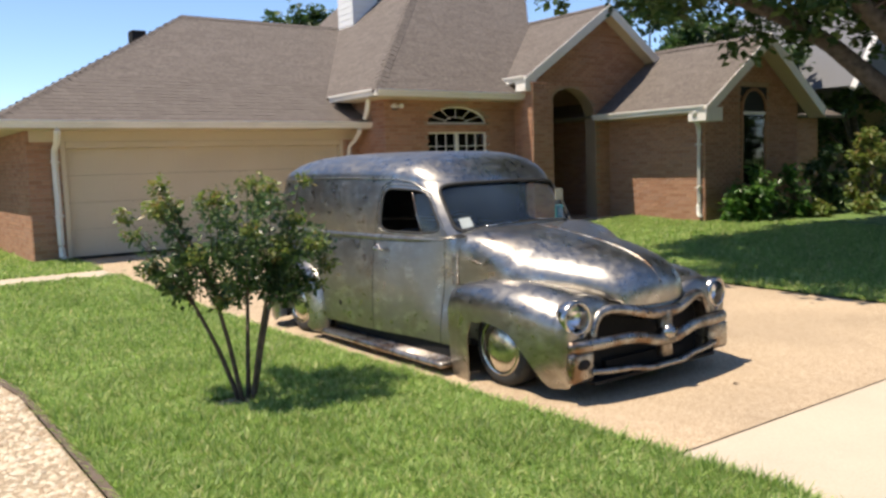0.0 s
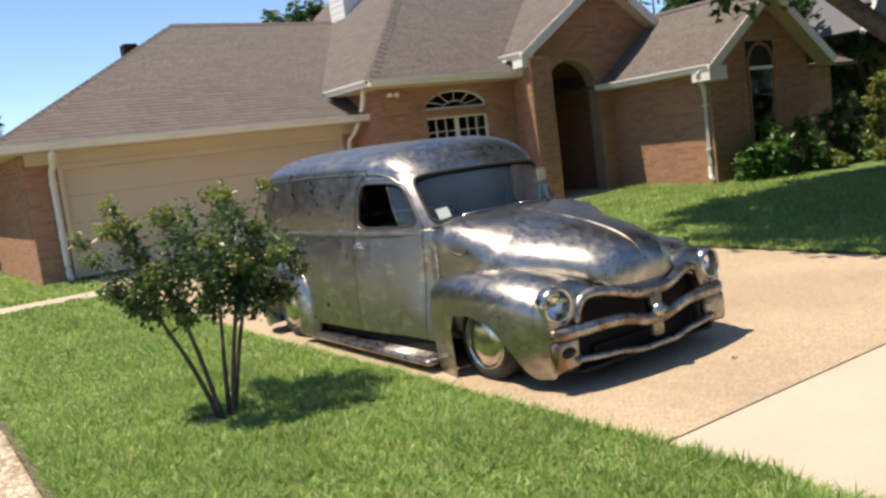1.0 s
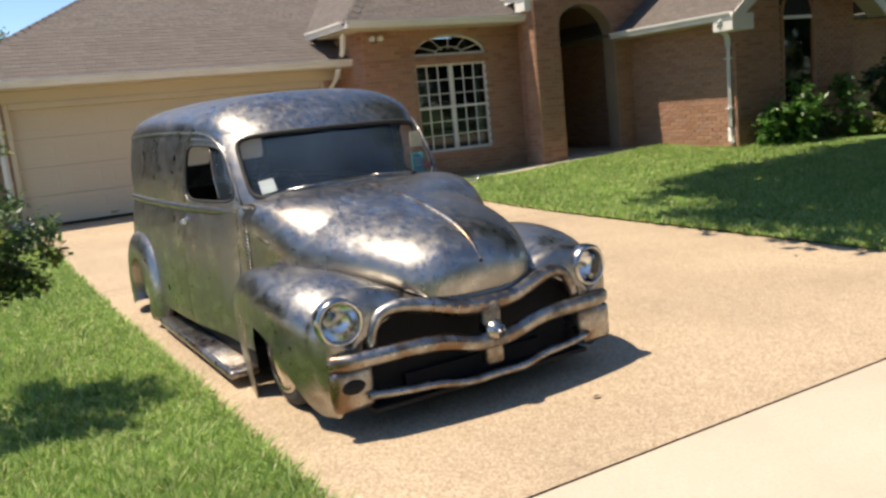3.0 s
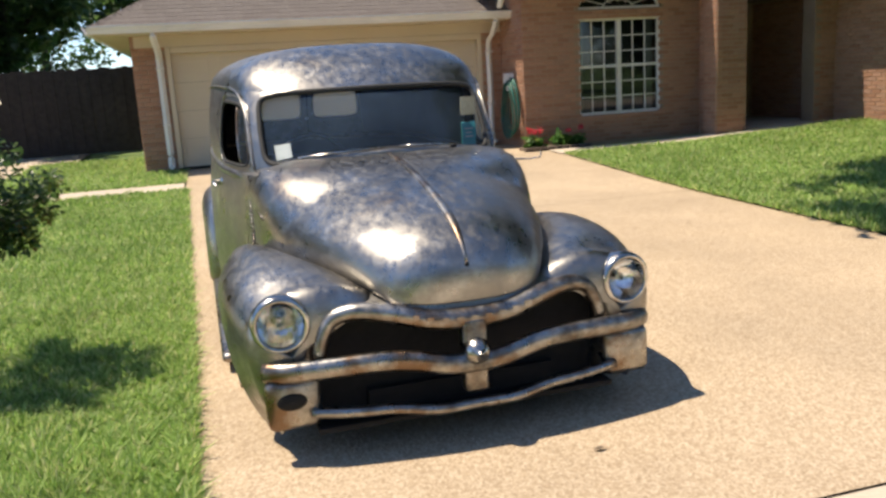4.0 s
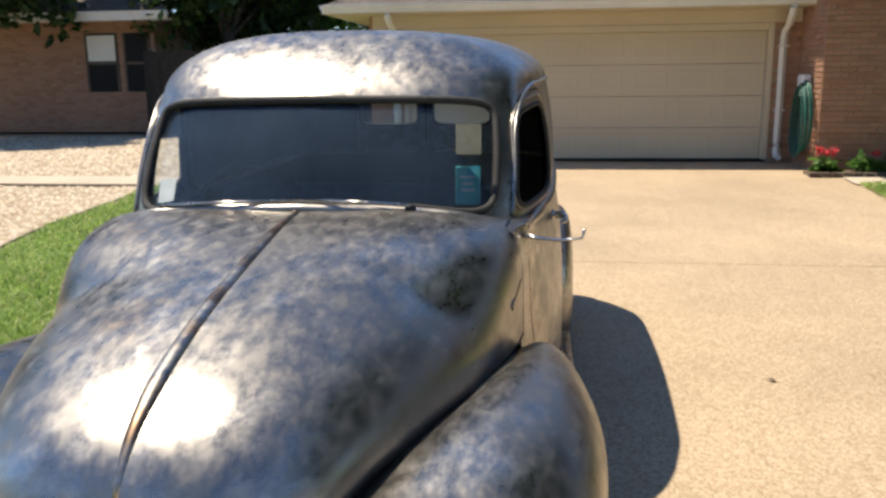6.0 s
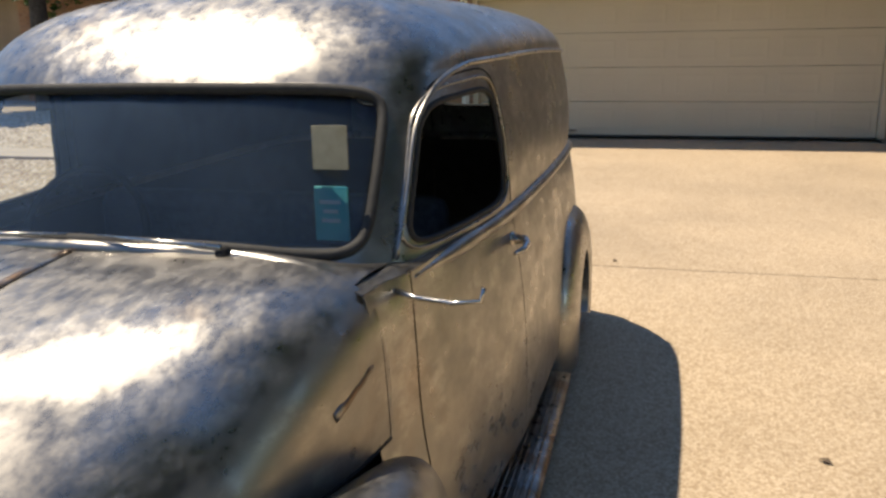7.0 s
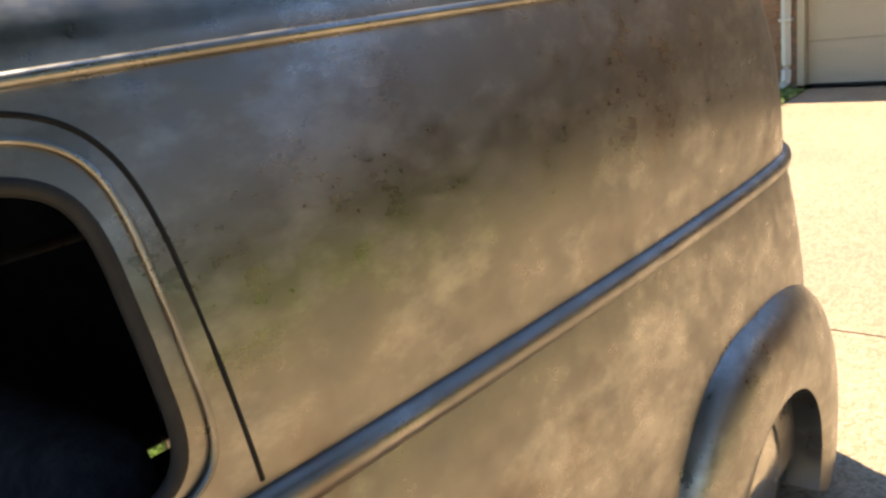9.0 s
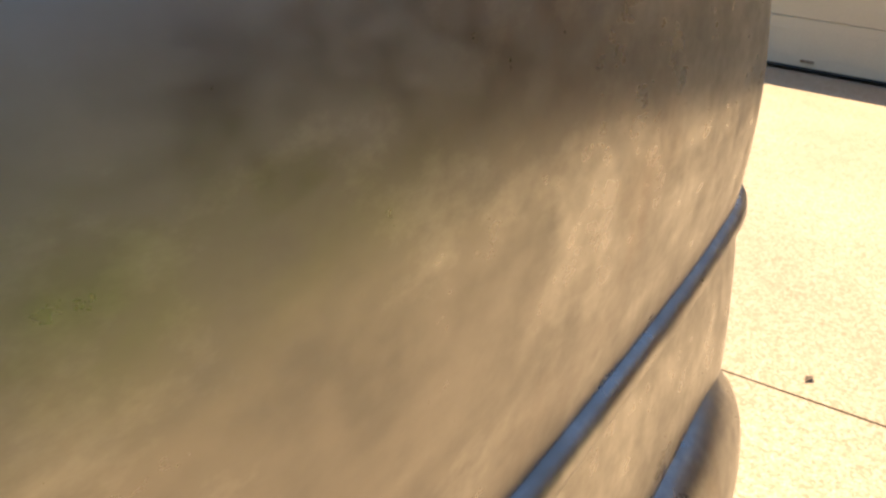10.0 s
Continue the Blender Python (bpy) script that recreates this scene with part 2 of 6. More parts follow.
def tube_data(pts, radius, sides=8, closed=False, flat=1.0):
    """Vertices and faces of a tube along points; radius may be a list."""
    pts = [Vector(p) for p in pts]
    n = len(pts)
    vs, fs = [], []
    up = Vector((0, 0, 1))
    side = None
    for i, p in enumerate(pts):
        a = pts[(i - 1) % n] if closed or i else pts[0]
        b = pts[(i + 1) % n] if closed or i < n - 1 else pts[-1]
        t = (b - a).normalized()
        if side is None or flat != 1.0:
            side = t.cross(up)
            if side.length < 0.05:
                side = t.cross(Vector((0, 1, 0)))
        else:
            side = side - t * side.dot(t)
        side.normalize()
        nrm = side.cross(t).normalized()
        r = radius[i] if isinstance(radius, (list, tuple)) else radius
        for k in range(sides):
            c = 2 * math.pi * k / sides
            vs.append(p + side * math.cos(c) * r * flat + nrm * math.sin(c) * r)
    for i in range(n if closed else n - 1):
        for k in range(sides):
            j = (i + 1) % n
            fs.append((i * sides + k, i * sides + (k + 1) % sides, j * sides + (k + 1) % sides, j * sides + k))
    if not closed:
        fs.append(tuple(range(sides))[::-1])
        fs.append(tuple((n - 1) * sides + k for k in range(sides)))
    return [tuple(v) for v in vs], fs


def tube(name, pts, radius, material, parent=None, label="", sides=8, closed=False, flat=1.0):
    vs, fs = tube_data(pts, radius, sides, closed, flat)
    return raw(name, vs, fs, material, parent, label, True)


def spline(ctrl, n):
    """A smooth curve through control points (Catmull-Rom), n + 1 even samples."""
    c = [Vector(p) for p in ctrl]
    c = [2 * c[0] - c[1]] + c + [2 * c[-1] - c[-2]]
    fine = []
    for i in range(1, len(c) - 2):
        for k in range(16):
            u = k / 16
            p0, p1, p2, p3 = c[i - 1], c[i], c[i + 1], c[i + 2]
            fine.append(0.5 * ((2 * p1) + (p2 - p0) * u + (2 * p0 - 5 * p1 + 4 * p2 - p3) * u * u + (3 * p1 - p0 - 3 * p2 + p3) * u ** 3))
    fine.append(c[-2])
    d = [0.0]
    for a, b in zip(fine, fine[1:]):
        d.append(d[-1] + (b - a).length)
    out, j = [], 0
    for k in range(n + 1):
        s = d[-1] * k / n
        while j < len(d) - 2 and d[j + 1] < s:
            j += 1
        f = (s - d[j]) / max(1e-9, d[j + 1] - d[j])
        out.append(fine[j].lerp(fine[j + 1], min(1, f)))
    return out


def curve1(ctrl):
    """A smooth function y(x) through control pairs."""
    xs = np.array([p[0] for p in ctrl], float)
    ys = np.array([p[1] for p in ctrl], float)
    m = np.gradient(ys, xs)

    def f(x):
        x = min(max(x, xs[0]), xs[-1])
        i = min(int(np.searchsorted(xs, x, side="right")) - 1, len(xs) - 2)
        h = xs[i + 1] - xs[i]
        t = (x - xs[i]) / h
        return float((2 * t ** 3 - 3 * t ** 2 + 1) * ys[i] + (t ** 3 - 2 * t ** 2 + t) * h * m[i]
                     + (-2 * t ** 3 + 3 * t ** 2) * ys[i + 1] + (t ** 3 - t ** 2) * h * m[i + 1])
    return f


def grid_data(fn, nu, nv):
    vs = [tuple(fn(i / nu, j / nv)) for i in range(nu + 1) for j in range(nv + 1)]
    fs = [(i * (nv + 1) + j, (i + 1) * (nv + 1) + j, (i + 1) * (nv + 1) + j + 1, i * (nv + 1) + j + 1) for i in range(nu) for j in range(nv)]
    return vs, fs


def sheet(name, fn, nu, nv, material, parent=None, label="", thick=0.004):
    """A smooth sheet of metal fn(u, v), with a real thickness."""
    vs, fs = grid_data(fn, nu, nv)
    ob = raw(name, vs, fs, material, parent, label, True)
    if thick:
        md = ob.modifiers.new("thick", "SOLIDIFY")
        md.thickness = thick
        ob.modifiers.new("crease", "EDGE_SPLIT").split_angle = radians(60)
        md.offset = 0
    return ob


def lathe(name, prof, at, axis, material, parent=None, label="", sides=32, caps=True):
    """A turned part: profile (radius, along) round an axis 'x' or 'y' or 'z'."""
    vs, fs = [], []
    for r, h in prof:
        for k in range(sides):
            a = 2 * math.pi * k / sides
            p = {"x": (h, r * math.cos(a), r * math.sin(a)), "y": (r * math.cos(a), h, r * math.sin(a)), "z": (r * math.cos(a), r * math.sin(a), h)}[axis]
            vs.append((p[0] + at[0], p[1] + at[1], p[2] + at[2]))
    n = len(prof)
    for i in range(n - 1):
        for k in range(sides):
            fs.append((i * sides + k, i * sides + (k + 1) % sides, (i + 1) * sides + (k + 1) % sides, (i + 1) * sides + k))
    if caps:
        fs.append(tuple(range(sides)))
        fs.append(tuple((n - 1) * sides + k for k in range(sides)))
    return raw(name, vs, fs, material, parent, label, True)


def step(a, b, x):
    t = min(max((x - a) / (b - a), 0), 1)
    return t * t * (3 - 2 * t)


def inside(poly, x, y):
    c, j = False, len(poly) - 1
    for i in range(len(poly)):
        (xi, yi), (xj, yj) = poly[i], poly[j]
        if (yi > y) != (yj > y) and x < (xj - xi) * (y - yi) / (yj - yi) + xi:
            c = not c
        j = i
    return c


# ---------------------------------------------------------------- ground
def gz(x, y):
    """Height of the ground: level round the van, rising gently to the house."""
    return 0.15 * step(8.5, 15.5, y) + 0.10 * step(10.5, 15.0, x) * step(5.5, 10.5, y)


def left_edge(y):
    return 3.92 - 0.014 * (y - 3.5)


def lawn_left(y):
    return 1.6 - 0.68 * step(6.5, 10.5, y)


def right_edge(y):
    return 9.22 + 0.06 * (y - 6.4)


def sheet_between(name, xa, xb, y0, y1, nx, ny, lift, material, label, category, edge=0.0, parent=None):
    """A strip of ground between two side lines xa(y), xb(y), lying on the ground."""
    def fn(u, v):
        y = y0 + (y1 - y0) * v
        x = xa(y) + (xb(y) - xa(y)) * u
        return (x, y, gz(x, y) + lift)
    vs, fs = grid_data(fn, nx, ny)
    ob = raw(name, vs, fs, material, parent, soft=True)
    return tagged(ob, label, category, kind="structure")


gvs, gfs = [], []
gx = [-900, -300, -120, -60, -30] + list(np.arange(-20, 40.1, 2.0)) + [60, 120, 300, 900]
gy = [-900, -300, -120, -60, -30] + list(np.arange(-20, 50.1, 2.0)) + [70, 120, 300, 900]
for xx in gx:
    for yy in gy:
        gvs.append((xx, yy, gz(xx, yy) - 0.05))
for i in range(len(gx) - 1):
    for j in range(len(gy) - 1):
        k = i * len(gy) + j
        gfs.append((k, k + len(gy), k + len(gy) + 1, k + 1))
tagged(raw("ground", gvs, gfs, LAWN, soft=True), "grassy ground reaching to the horizon", "ground", kind="structure")

# the pebble driveway, cast in two bays with an open joint between them
for ya, yb in ((3.040, 9.13), (9.142, 15.6)):
    sheet_between("driveway", left_edge, right_edge, ya, yb, 14, 18, 0.0, AGGREGATE, "tan exposed-pebble concrete driveway slab", "driveway")
sheet_between("joint", lambda y: left_edge(y) + 0.02, lambda y: right_edge(y) - 0.03, 2.9, 15.5, 4, 20, -0.02, SOIL, "dark earth in the driveway joints", "joint")
# smooth concrete apron towards the street
sheet_between("pavement", lambda y: 3.95, lambda y: 40.0, 1.76, 3.018, 8, 6, 0.004, CONCRETE, "smooth pale concrete apron slab", "pavement")
sheet_between("pavement", lambda y: 3.95, lambda y: 40.0, -6.0, 1.745, 6, 6, 0.004, CONCRETE, "smooth pale concrete apron slab", "pavement")
# narrow concrete walk that crosses the lawn beside the garage
sheet_between("path", lambda y: -8.0, lambda y: left_edge(y) - 0.02, 12.70, 13.42, 10, 3, 0.02, CONCRETE, "narrow pale concrete walk across the lawn", "path")
sheet_between("path", lambda y: right_edge(y) - 0.1, lambda y: 14.6, 13.05, 13.6, 10, 3, 0.02, CONCRETE, "narrow pale concrete walk to the porch", "path")
sheet_between("lawn", lawn_left, lambda y: left_edge(y) + 0.01, -4.0, 12.68, 10, 40, 0.015, LAWN, "mown green lawn beside the driveway", "lawn")
sheet_between("lawn", lawn_left, lambda y: left_edge(y) if y < 15.2 else 3.2, 13.44, 19.0, 6, 12, 0.015, LAWN, "mown green lawn beside the garage", "lawn")
sheet_between("lawn", lambda y: right_edge(y) - 0.02, lambda y: 40.0, 3.06, 13.0, 20, 20, 0.02, LAWN, "mown green lawn in front of the house", "lawn")
sheet_between("gravel_bed", lambda y: -12.0, lambda y: 1.55, -6.0, 24.0, 20, 40, 0.0, speckled("gravel_fines", (0.30, 0.23, 0.15), (0.52, 0.43, 0.30), 45, 0.95, 0.8), "bed of pale gravel along the lawn", "gravel")
raw("edging", *tube_data([(lawn_left(y) - 0.025, y, gz(1.575, y) + 0.02) for y in np.arange(-4.0, 12.61, 0.4)] + [(0.7, 12.66, 0.11), (-2.0, 12.66, 0.11), (-8.0, 12.66, 0.11)], 0.025, 6), STONEDARK)
tagged(bpy.data.objects["edging"], "thin dark edging strip between lawn and gravel", "edging", kind="structure")

# ---------------------------------------------------------------- house
def wall(name, x0, y0, x1, y1, z0, z1, thick=0.2, openings=()):
    """An upright mortar wall from (x0, y0) to (x1, y1); openings are (from, to, bottom, top) along it."""
    L = math.hypot(x1 - x0, y1 - y0)
    ang = math.atan2(y1 - y0, x1 - x0)
    m = Matrix.Translation((x0, y0, 0)) @ Matrix.Rotation(ang, 4, "Z")
    bm = bmesh.new()
    cuts = sorted(openings)
    s = 0.0
    for a, b, lo, hi in cuts:
        if a > s + 1e-4:
            add_box(bm, s, 0, z0, a, thick, z1, m=m)
        if lo > z0 + 1e-3:
            add_box(bm, a, 0, z0, b, thick, lo, m=m)
        if hi < z1 - 1e-3:
            add_box(bm, a, 0, hi, b, thick, z1, m=m)
        s = b
    if s < L - 1e-4:
        add_box(bm, s, 0, z0, L, thick, z1, m=m)
    ob = part(name, bm, MORTAR)
    return tagged(ob, "red-brown brick house wall", "wall", kind="structure"), m, L


def roof_plane(name, pts, label, material=SHINGLE, course=0.14, tab=0.30, single=0):
    """One roof slope: a deck polygon with overlapping shingle tabs laid on it in courses."""
    P = [Vector(p) for p in pts]
    o = P[0]
    ux = (P[1] - P[0]).normalized()
    n = ux.cross(P[-1] - P[0]).normalized()
    if n.z < 0:
        n = -n
    uy = n.cross(ux).normalized()
    flat = [((p - o).dot(ux), (p - o).dot(uy)) for p in P]
    k = len(P)
    vs = [tuple(p) for p in P] + [tuple(p - n * 0.08) for p in P]
    fs = [tuple(range(k)), tuple(range(2 * k - 1, k - 1, -1))] + [(i, i + k, (i + 1) % k + k, (i + 1) % k) for i in range(k)]
    deck = raw(name, vs, fs, material)
    tagged(deck, label, "roof", kind="structure")
    rnd = random.Random(name + str(round(o.x, 2)))
    tv, tf = [], []
    one, made = None, 0
    y0 = min(f[1] for f in flat)
    y1 = max(f[1] for f in flat)
    row = 0
    y = y0 + 0.01
    while y < y1:
        xs = []
        yc = y + course * 0.5
        for i in range(k):
            (xa, ya), (xb, yb) = flat[i], flat[(i + 1) % k]
            if (ya > yc) != (yb > yc):
                xs.append(xa + (xb - xa) * (yc - ya) / (yb - ya))
        xs.sort()
        for a, b in zip(xs[::2], xs[1::2]):
            x = a - (row % 2) * tab * 0.5 - rnd.random() * 0.05
            while x < b:
                w = tab * rnd.uniform(0.75, 1.15)
                xa, xb = max(a, x), min(b, x + w - 0.006)
                if xb - xa > 0.03:
                    lift = 0.006 + rnd.random() * 0.003
                    lo = -rnd.random() * 0.012
                    q = [o + ux * xa + uy * (y + lo) + n * lift, o + ux * xb + uy * (y + lo) + n * lift,
                         o + ux * xb + uy * (y + course * 1.05) + n * 0.006, o + ux * xa + uy * (y + course * 1.05) + n * 0.006,
                         o + ux * xa + uy * (y + lo) + n * 0.001, o + ux * xb + uy * (y + lo) + n * 0.001]
                    if made < single and xb - xa > tab * 0.6:
                        if one is None:
                            one = bpy.data.meshes.new("shingle")
                            one.from_pydata([(0, 0, 0.008), (1, 0, 0.008), (1, course * 1.05, 0.004), (0, course * 1.05, 0.004), (0, 0, 0), (1, 0, 0)], [], [(0, 1, 2, 3), (4, 5, 1, 0)])
                            one.materials.append(SHINGLE_EACH)
                        sob = new("shingle", one)
                        sob.parent = deck
                        at = o + ux * xa + uy * (y + lo) + n * 0.001
                        wide = ux * (xb - xa)
                        sob.matrix_local = Matrix(((wide.x, uy.x, n.x, at.x), (wide.y, uy.y, n.y, at.y), (wide.z, uy.z, n.z, at.z), (0, 0, 0, 1)))
                        made += 1
                        x += w
                        continue
                    i0 = len(tv)
                    tv += [tuple(p) for p in q]
                    tf += [(i0, i0 + 1, i0 + 2, i0 + 3), (i0 + 4, i0 + 5, i0 + 1, i0)]
                x += w
        y += course
        row += 1
    tagged(raw("shingle_field", tv, tf, material, deck), kind="stuff")
    return deck


def ridge_cap(a, b):
    """Overlapping cap shingles along a hip or ridge."""
    a, b = Vector(a), Vector(b)
    t = (b - a).normalized()
    s = t.cross(Vector((0, 0, 1))).normalized()
    n = s.cross(t)
    vs, fs = [], []
    k, L = 0.0, (b - a).length
    while k < L:
        for d, up in ((0.0, 0.032), (min(0.24, L - k), 0.020)):
            p = a + t * (k + d)
            vs += [tuple(p - s * 0.13 + n * (up - 0.080)), tuple(p + n * up), tuple(p + s * 0.13 + n * (up - 0.080))]
        i = len(vs) - 6
        fs += [(i, i + 1, i + 4, i + 3), (i + 1, i + 2, i + 5, i + 4), (i, i + 2, i + 1)]
        k += 0.2
    return tagged(raw("ridge_cap", vs, fs, SHINGLE), "overlapping cap shingles along the roof hip", "roof", kind="structure")


def board(name, a, b, h, d, material, label, category="trim", up=0.0):
    """A straight board from a to b, h high and d deep, its top at the line."""
    a, b = Vector(a), Vector(b)
    t = (b - a).normalized()
    s = t.cross(Vector((0, 0, 1))).normalized()
    w = s.cross(t)
    m = Matrix((( t.x, s.x, w.x, a.x), (t.y, s.y, w.y, a.y), (t.z, s.z, w.z, a.z), (0, 0, 0, 1)))
    ob = part(name, box(0, -d / 2, -h + up, (b - a).length, d / 2, up, bevel=0.008, m=m), material)
    return tagged(ob, label, category, kind="structure")


# ---------------------------------------------------------------- the van
VX, VY = 5.025, 3.965
van = thing("panel_van", (VX, VY, 0), "lowered vintage panel van in bare, patchy polished steel", "van")
van.rotation_euler = (0, 0, radians(0.5))

# half outlines of the body, front to back: belt line, and roof rail above it
OUTLINE = [((0, 1.22, 1.068), (0, 1.513, 1.410)), ((0.35, 1.26, 1.052), (0.34, 1.545, 1.407)), ((0.55, 1.345, 1.012), (0.54, 1.62, 1.405)),
           ((0.648, 1.43, 0.995), (0.63, 1.70, 1.412)), ((0.70, 1.53, 0.987), (0.675, 1.78, 1.42)), ((0.765, 1.85, 0.985), (0.718, 1.97, 1.436)),
           ((0.808, 2.25, 0.985), (0.748, 2.19, 1.445)), ((0.832, 3.0, 0.985), (0.785, 2.95, 1.457)), ((0.830, 3.7, 0.988), (0.790, 3.66, 1.450)),
           ((0.798, 4.03, 0.99), (0.755, 3.95, 1.442)), ((0.67, 4.23, 0.99), (0.62, 4.12, 1.432)), ((0.36, 4.30, 0.99), (0.34, 4.20, 1.42)), ((0, 4.31, 0.99), (0, 4.21, 1.42))]


def paired(ctrl, n):
    """Two curves through paired points, sampled together by the length of the first."""
    six = [np.array(a + b, float) for a, b in ctrl]
    six = [2 * six[0] - six[1]] + six + [2 * six[-1] - six[-2]]
    fine = []
    for i in range(1, len(six) - 2):
        p0, p1, p2, p3 = six[i - 1:i + 3]
        for k in range(20):
            u = k / 20
            fine.append(0.5 * (2 * p1 + (p2 - p0) * u + (2 * p0 - 5 * p1 + 4 * p2 - p3) * u * u + (3 * p1 - p0 - 3 * p2 + p3) * u ** 3))
    fine.append(six[-2])
    fine = np.array(fine)
    d = np.concatenate([[0], np.cumsum(np.linalg.norm(np.diff(fine[:, :3], axis=0), axis=1))])
    s = np.linspace(0, d[-1], n + 1)
    out = np.stack([np.interp(s, d, fine[:, k]) for k in range(6)], 1)
    return [Vector(r[:3]) for r in out], [Vector(r[3:]) for r in out]


BELT, RAIL = paired(OUTLINE, 160)


def along(c, u):
    u = min(max(u, 0.0), 1.0) * (len(c) - 1)
    i = min(int(u), len(c) - 2)
    return c[i].lerp(c[i + 1], u - i)


def u_at_y(c, y):
    """The place along a half outline, past the corner, where it reaches y."""
    lo, hi = 0.0, 0.97
    for _ in range(40):
        mid = (lo + hi) / 2
        if along(c, mid).y < y:
            lo = mid
        else:
            hi = mid
    return lo


def upper(u, v, side=1, out=0.0):
    """The upper body between belt and rail; u runs from the windscreen's middle (0) to the back door's middle (1)."""
    a, b = along(BELT, abs(u)), along(RAIL, abs(u))
    p = a.lerp(b, v)
    s = 0.018 * math.sin(math.pi * v) + out
    e = 0.002
    d = along(BELT, min(1, abs(u) + e)) - along(BELT, max(0, abs(u) - e))
    n = Vector((d.y, -d.x, 0)).normalized()
    p = p + n * s
    sg = side * (-1 if u < 0 else 1)
    return Vector((p.x * sg, p.y, p.z))


def rounded_rect(x0, x1, y0, y1, r, n):
    """n points round a rectangle with rounded corners, starting at mid right side, going up."""
    pts = []
    cx, cy, hx_, hy_ = (x0 + x1) / 2, (y0 + y1) / 2, (x1 - x0) / 2, (y1 - y0) / 2
    for k in range(n):
        a = 2 * math.pi * k / n
        c, s = math.cos(a), math.sin(a)
        e = 2.0 / r
        pts.append((cx + hx_ * math.copysign(abs(c) ** e, c), cy + hy_ * math.copysign(abs(s) ** e, s)))
    return pts


def square_ring(x0, x1, y0, y1, n):
    pts = []
    cx, cy, hx_, hy_ = (x0 + x1) / 2, (y0 + y1) / 2, (x1 - x0) / 2, (y1 - y0) / 2
    for k in range(n):
        a = 2 * math.pi * k / n
        c, s = math.cos(a), math.sin(a)
        q = max(abs(c), abs(s))
        pts.append((cx + hx_ * c / q, cy + hy_ * s / q))
    return pts


def holed(name, fn, rect, hole, r, material, parent, label="", n=96, rings=8, thick=0.004):
    """A sheet fn(u, v) over a rectangle with a rounded opening in it."""
    outer, inner = square_ring(*rect, n), rounded_rect(*hole, r, n)
    vs, fs = [], []
    for j in range(rings + 1):
        f = j / rings
        for (a, b), (c, d) in zip(outer, inner):
            vs.append(tuple(fn(a + (c - a) * f, b + (d - b) * f)))
    for j in range(rings):
        for k in range(n):
            fs.append((j * n + k, j * n + (k + 1) % n, (j + 1) * n + (k + 1) % n, (j + 1) * n + k))
    ob = raw(name, vs, fs, material, parent, label, True)
    md = ob.modifiers.new("thick", "SOLIDIFY")
    md.thickness, md.offset = thick, 0
    ob.modifiers.new("crease", "EDGE_SPLIT").split_angle = radians(60)
    return ob


def pane(name, fn, hole, r, material, parent, label="", n=64, rings=10):
    """A pane of glass that fills a rounded opening of the sheet fn."""
    edge = rounded_rect(*hole, r, n)
    cx, cy = (hole[0] + hole[1]) / 2, (hole[2] + hole[3]) / 2
    vs, fs = [tuple(fn(cx, cy))], []
    for j in range(1, rings + 1):
        f = j / rings
        vs += [tuple(fn(cx + (a - cx) * f, cy + (b - cy) * f)) for a, b in edge]
    for k in range(n):
        fs.append((0, 1 + k, 1 + (k + 1) % n))
    for j in range(rings - 1):
        for k in range(n):
            a = 1 + j * n
            fs.append((a + k, a + n + k, a + n + (k + 1) % n, a + (k + 1) % n))
    ob = raw(name, vs, fs, material, parent, label, True)
    ob.visible_shadow = False
    return ob


UA = u_at_y(BELT, 1.45)        # A-pillar
UD = u_at_y(BELT, 2.24)        # back edge of the door
UR = u_at_y(BELT, 4.00)        # where the back door's corner begins
WS = (-UA * 0.885, UA * 0.885, 0.03, 0.965)
holed("windscreen_surround", upper, (-UA, UA, 0, 1), WS, 8.0, STEEL, van, n=160)
pane("windscreen", lambda u, v: upper(u, v, 1, -0.012), WS, 8.0, CARGLASS, van, "curved one-piece windscreen glass")
tube("windscreen_gasket", [upper(u, v, 1, 0.004) for u, v in rounded_rect(*WS, 8.0, 160)], 0.014, RUBBER, van, "black rubber windscreen gasket", closed=True)
du = UD - UA
DW = (UA + 0.03 * du, UD - 0.085 * du, 0.075, 0.83)
for sd in (1, -1):
    fn = lambda u, v, sd=sd: upper(u, v, sd)
    dr = holed("door_upper", fn, (UA, UD, 0, 1), DW, 6.0, STEEL, van)
    tube("window_frame", [upper(u, v, sd, 0.001) for u, v in rounded_rect(*DW, 6.0, 80)], 0.009, RUBBER, dr, "dark window channel", closed=True)
    tube("window_bead", [upper(u, v, sd, 0.006) for u, v in rounded_rect(DW[0] - 0.035 * du, DW[1] + 0.045 * du, DW[2] - 0.03, DW[3] + 0.08, 6.0, 80)], 0.0045, STEEL, dr, closed=True)
    if sd < 0:
        tube("vent_bar", [upper(DW[0] + 0.27 * du, DW[2] + 0.01 + (DW[3] - DW[2] - 0.02) * k / 8, sd, -0.012) for k in range(9)], 0.007, STEEL_WORN, dr, "thin quarter-window post")
        sheet("quarter_glass", lambda a, b, sd=sd: upper(DW[0] + 0.26 * du - 0.24 * du * a, DW[2] + 0.03 + (DW[3] - DW[2] - 0.09) * b, sd, -0.014), 8, 8, CARGLASS, dr, thick=0)
    sheet("side_panel", lambda a, b, sd=sd: upper(UD + (UR - UD) * a, b, sd), 60, 14, STEEL, van)
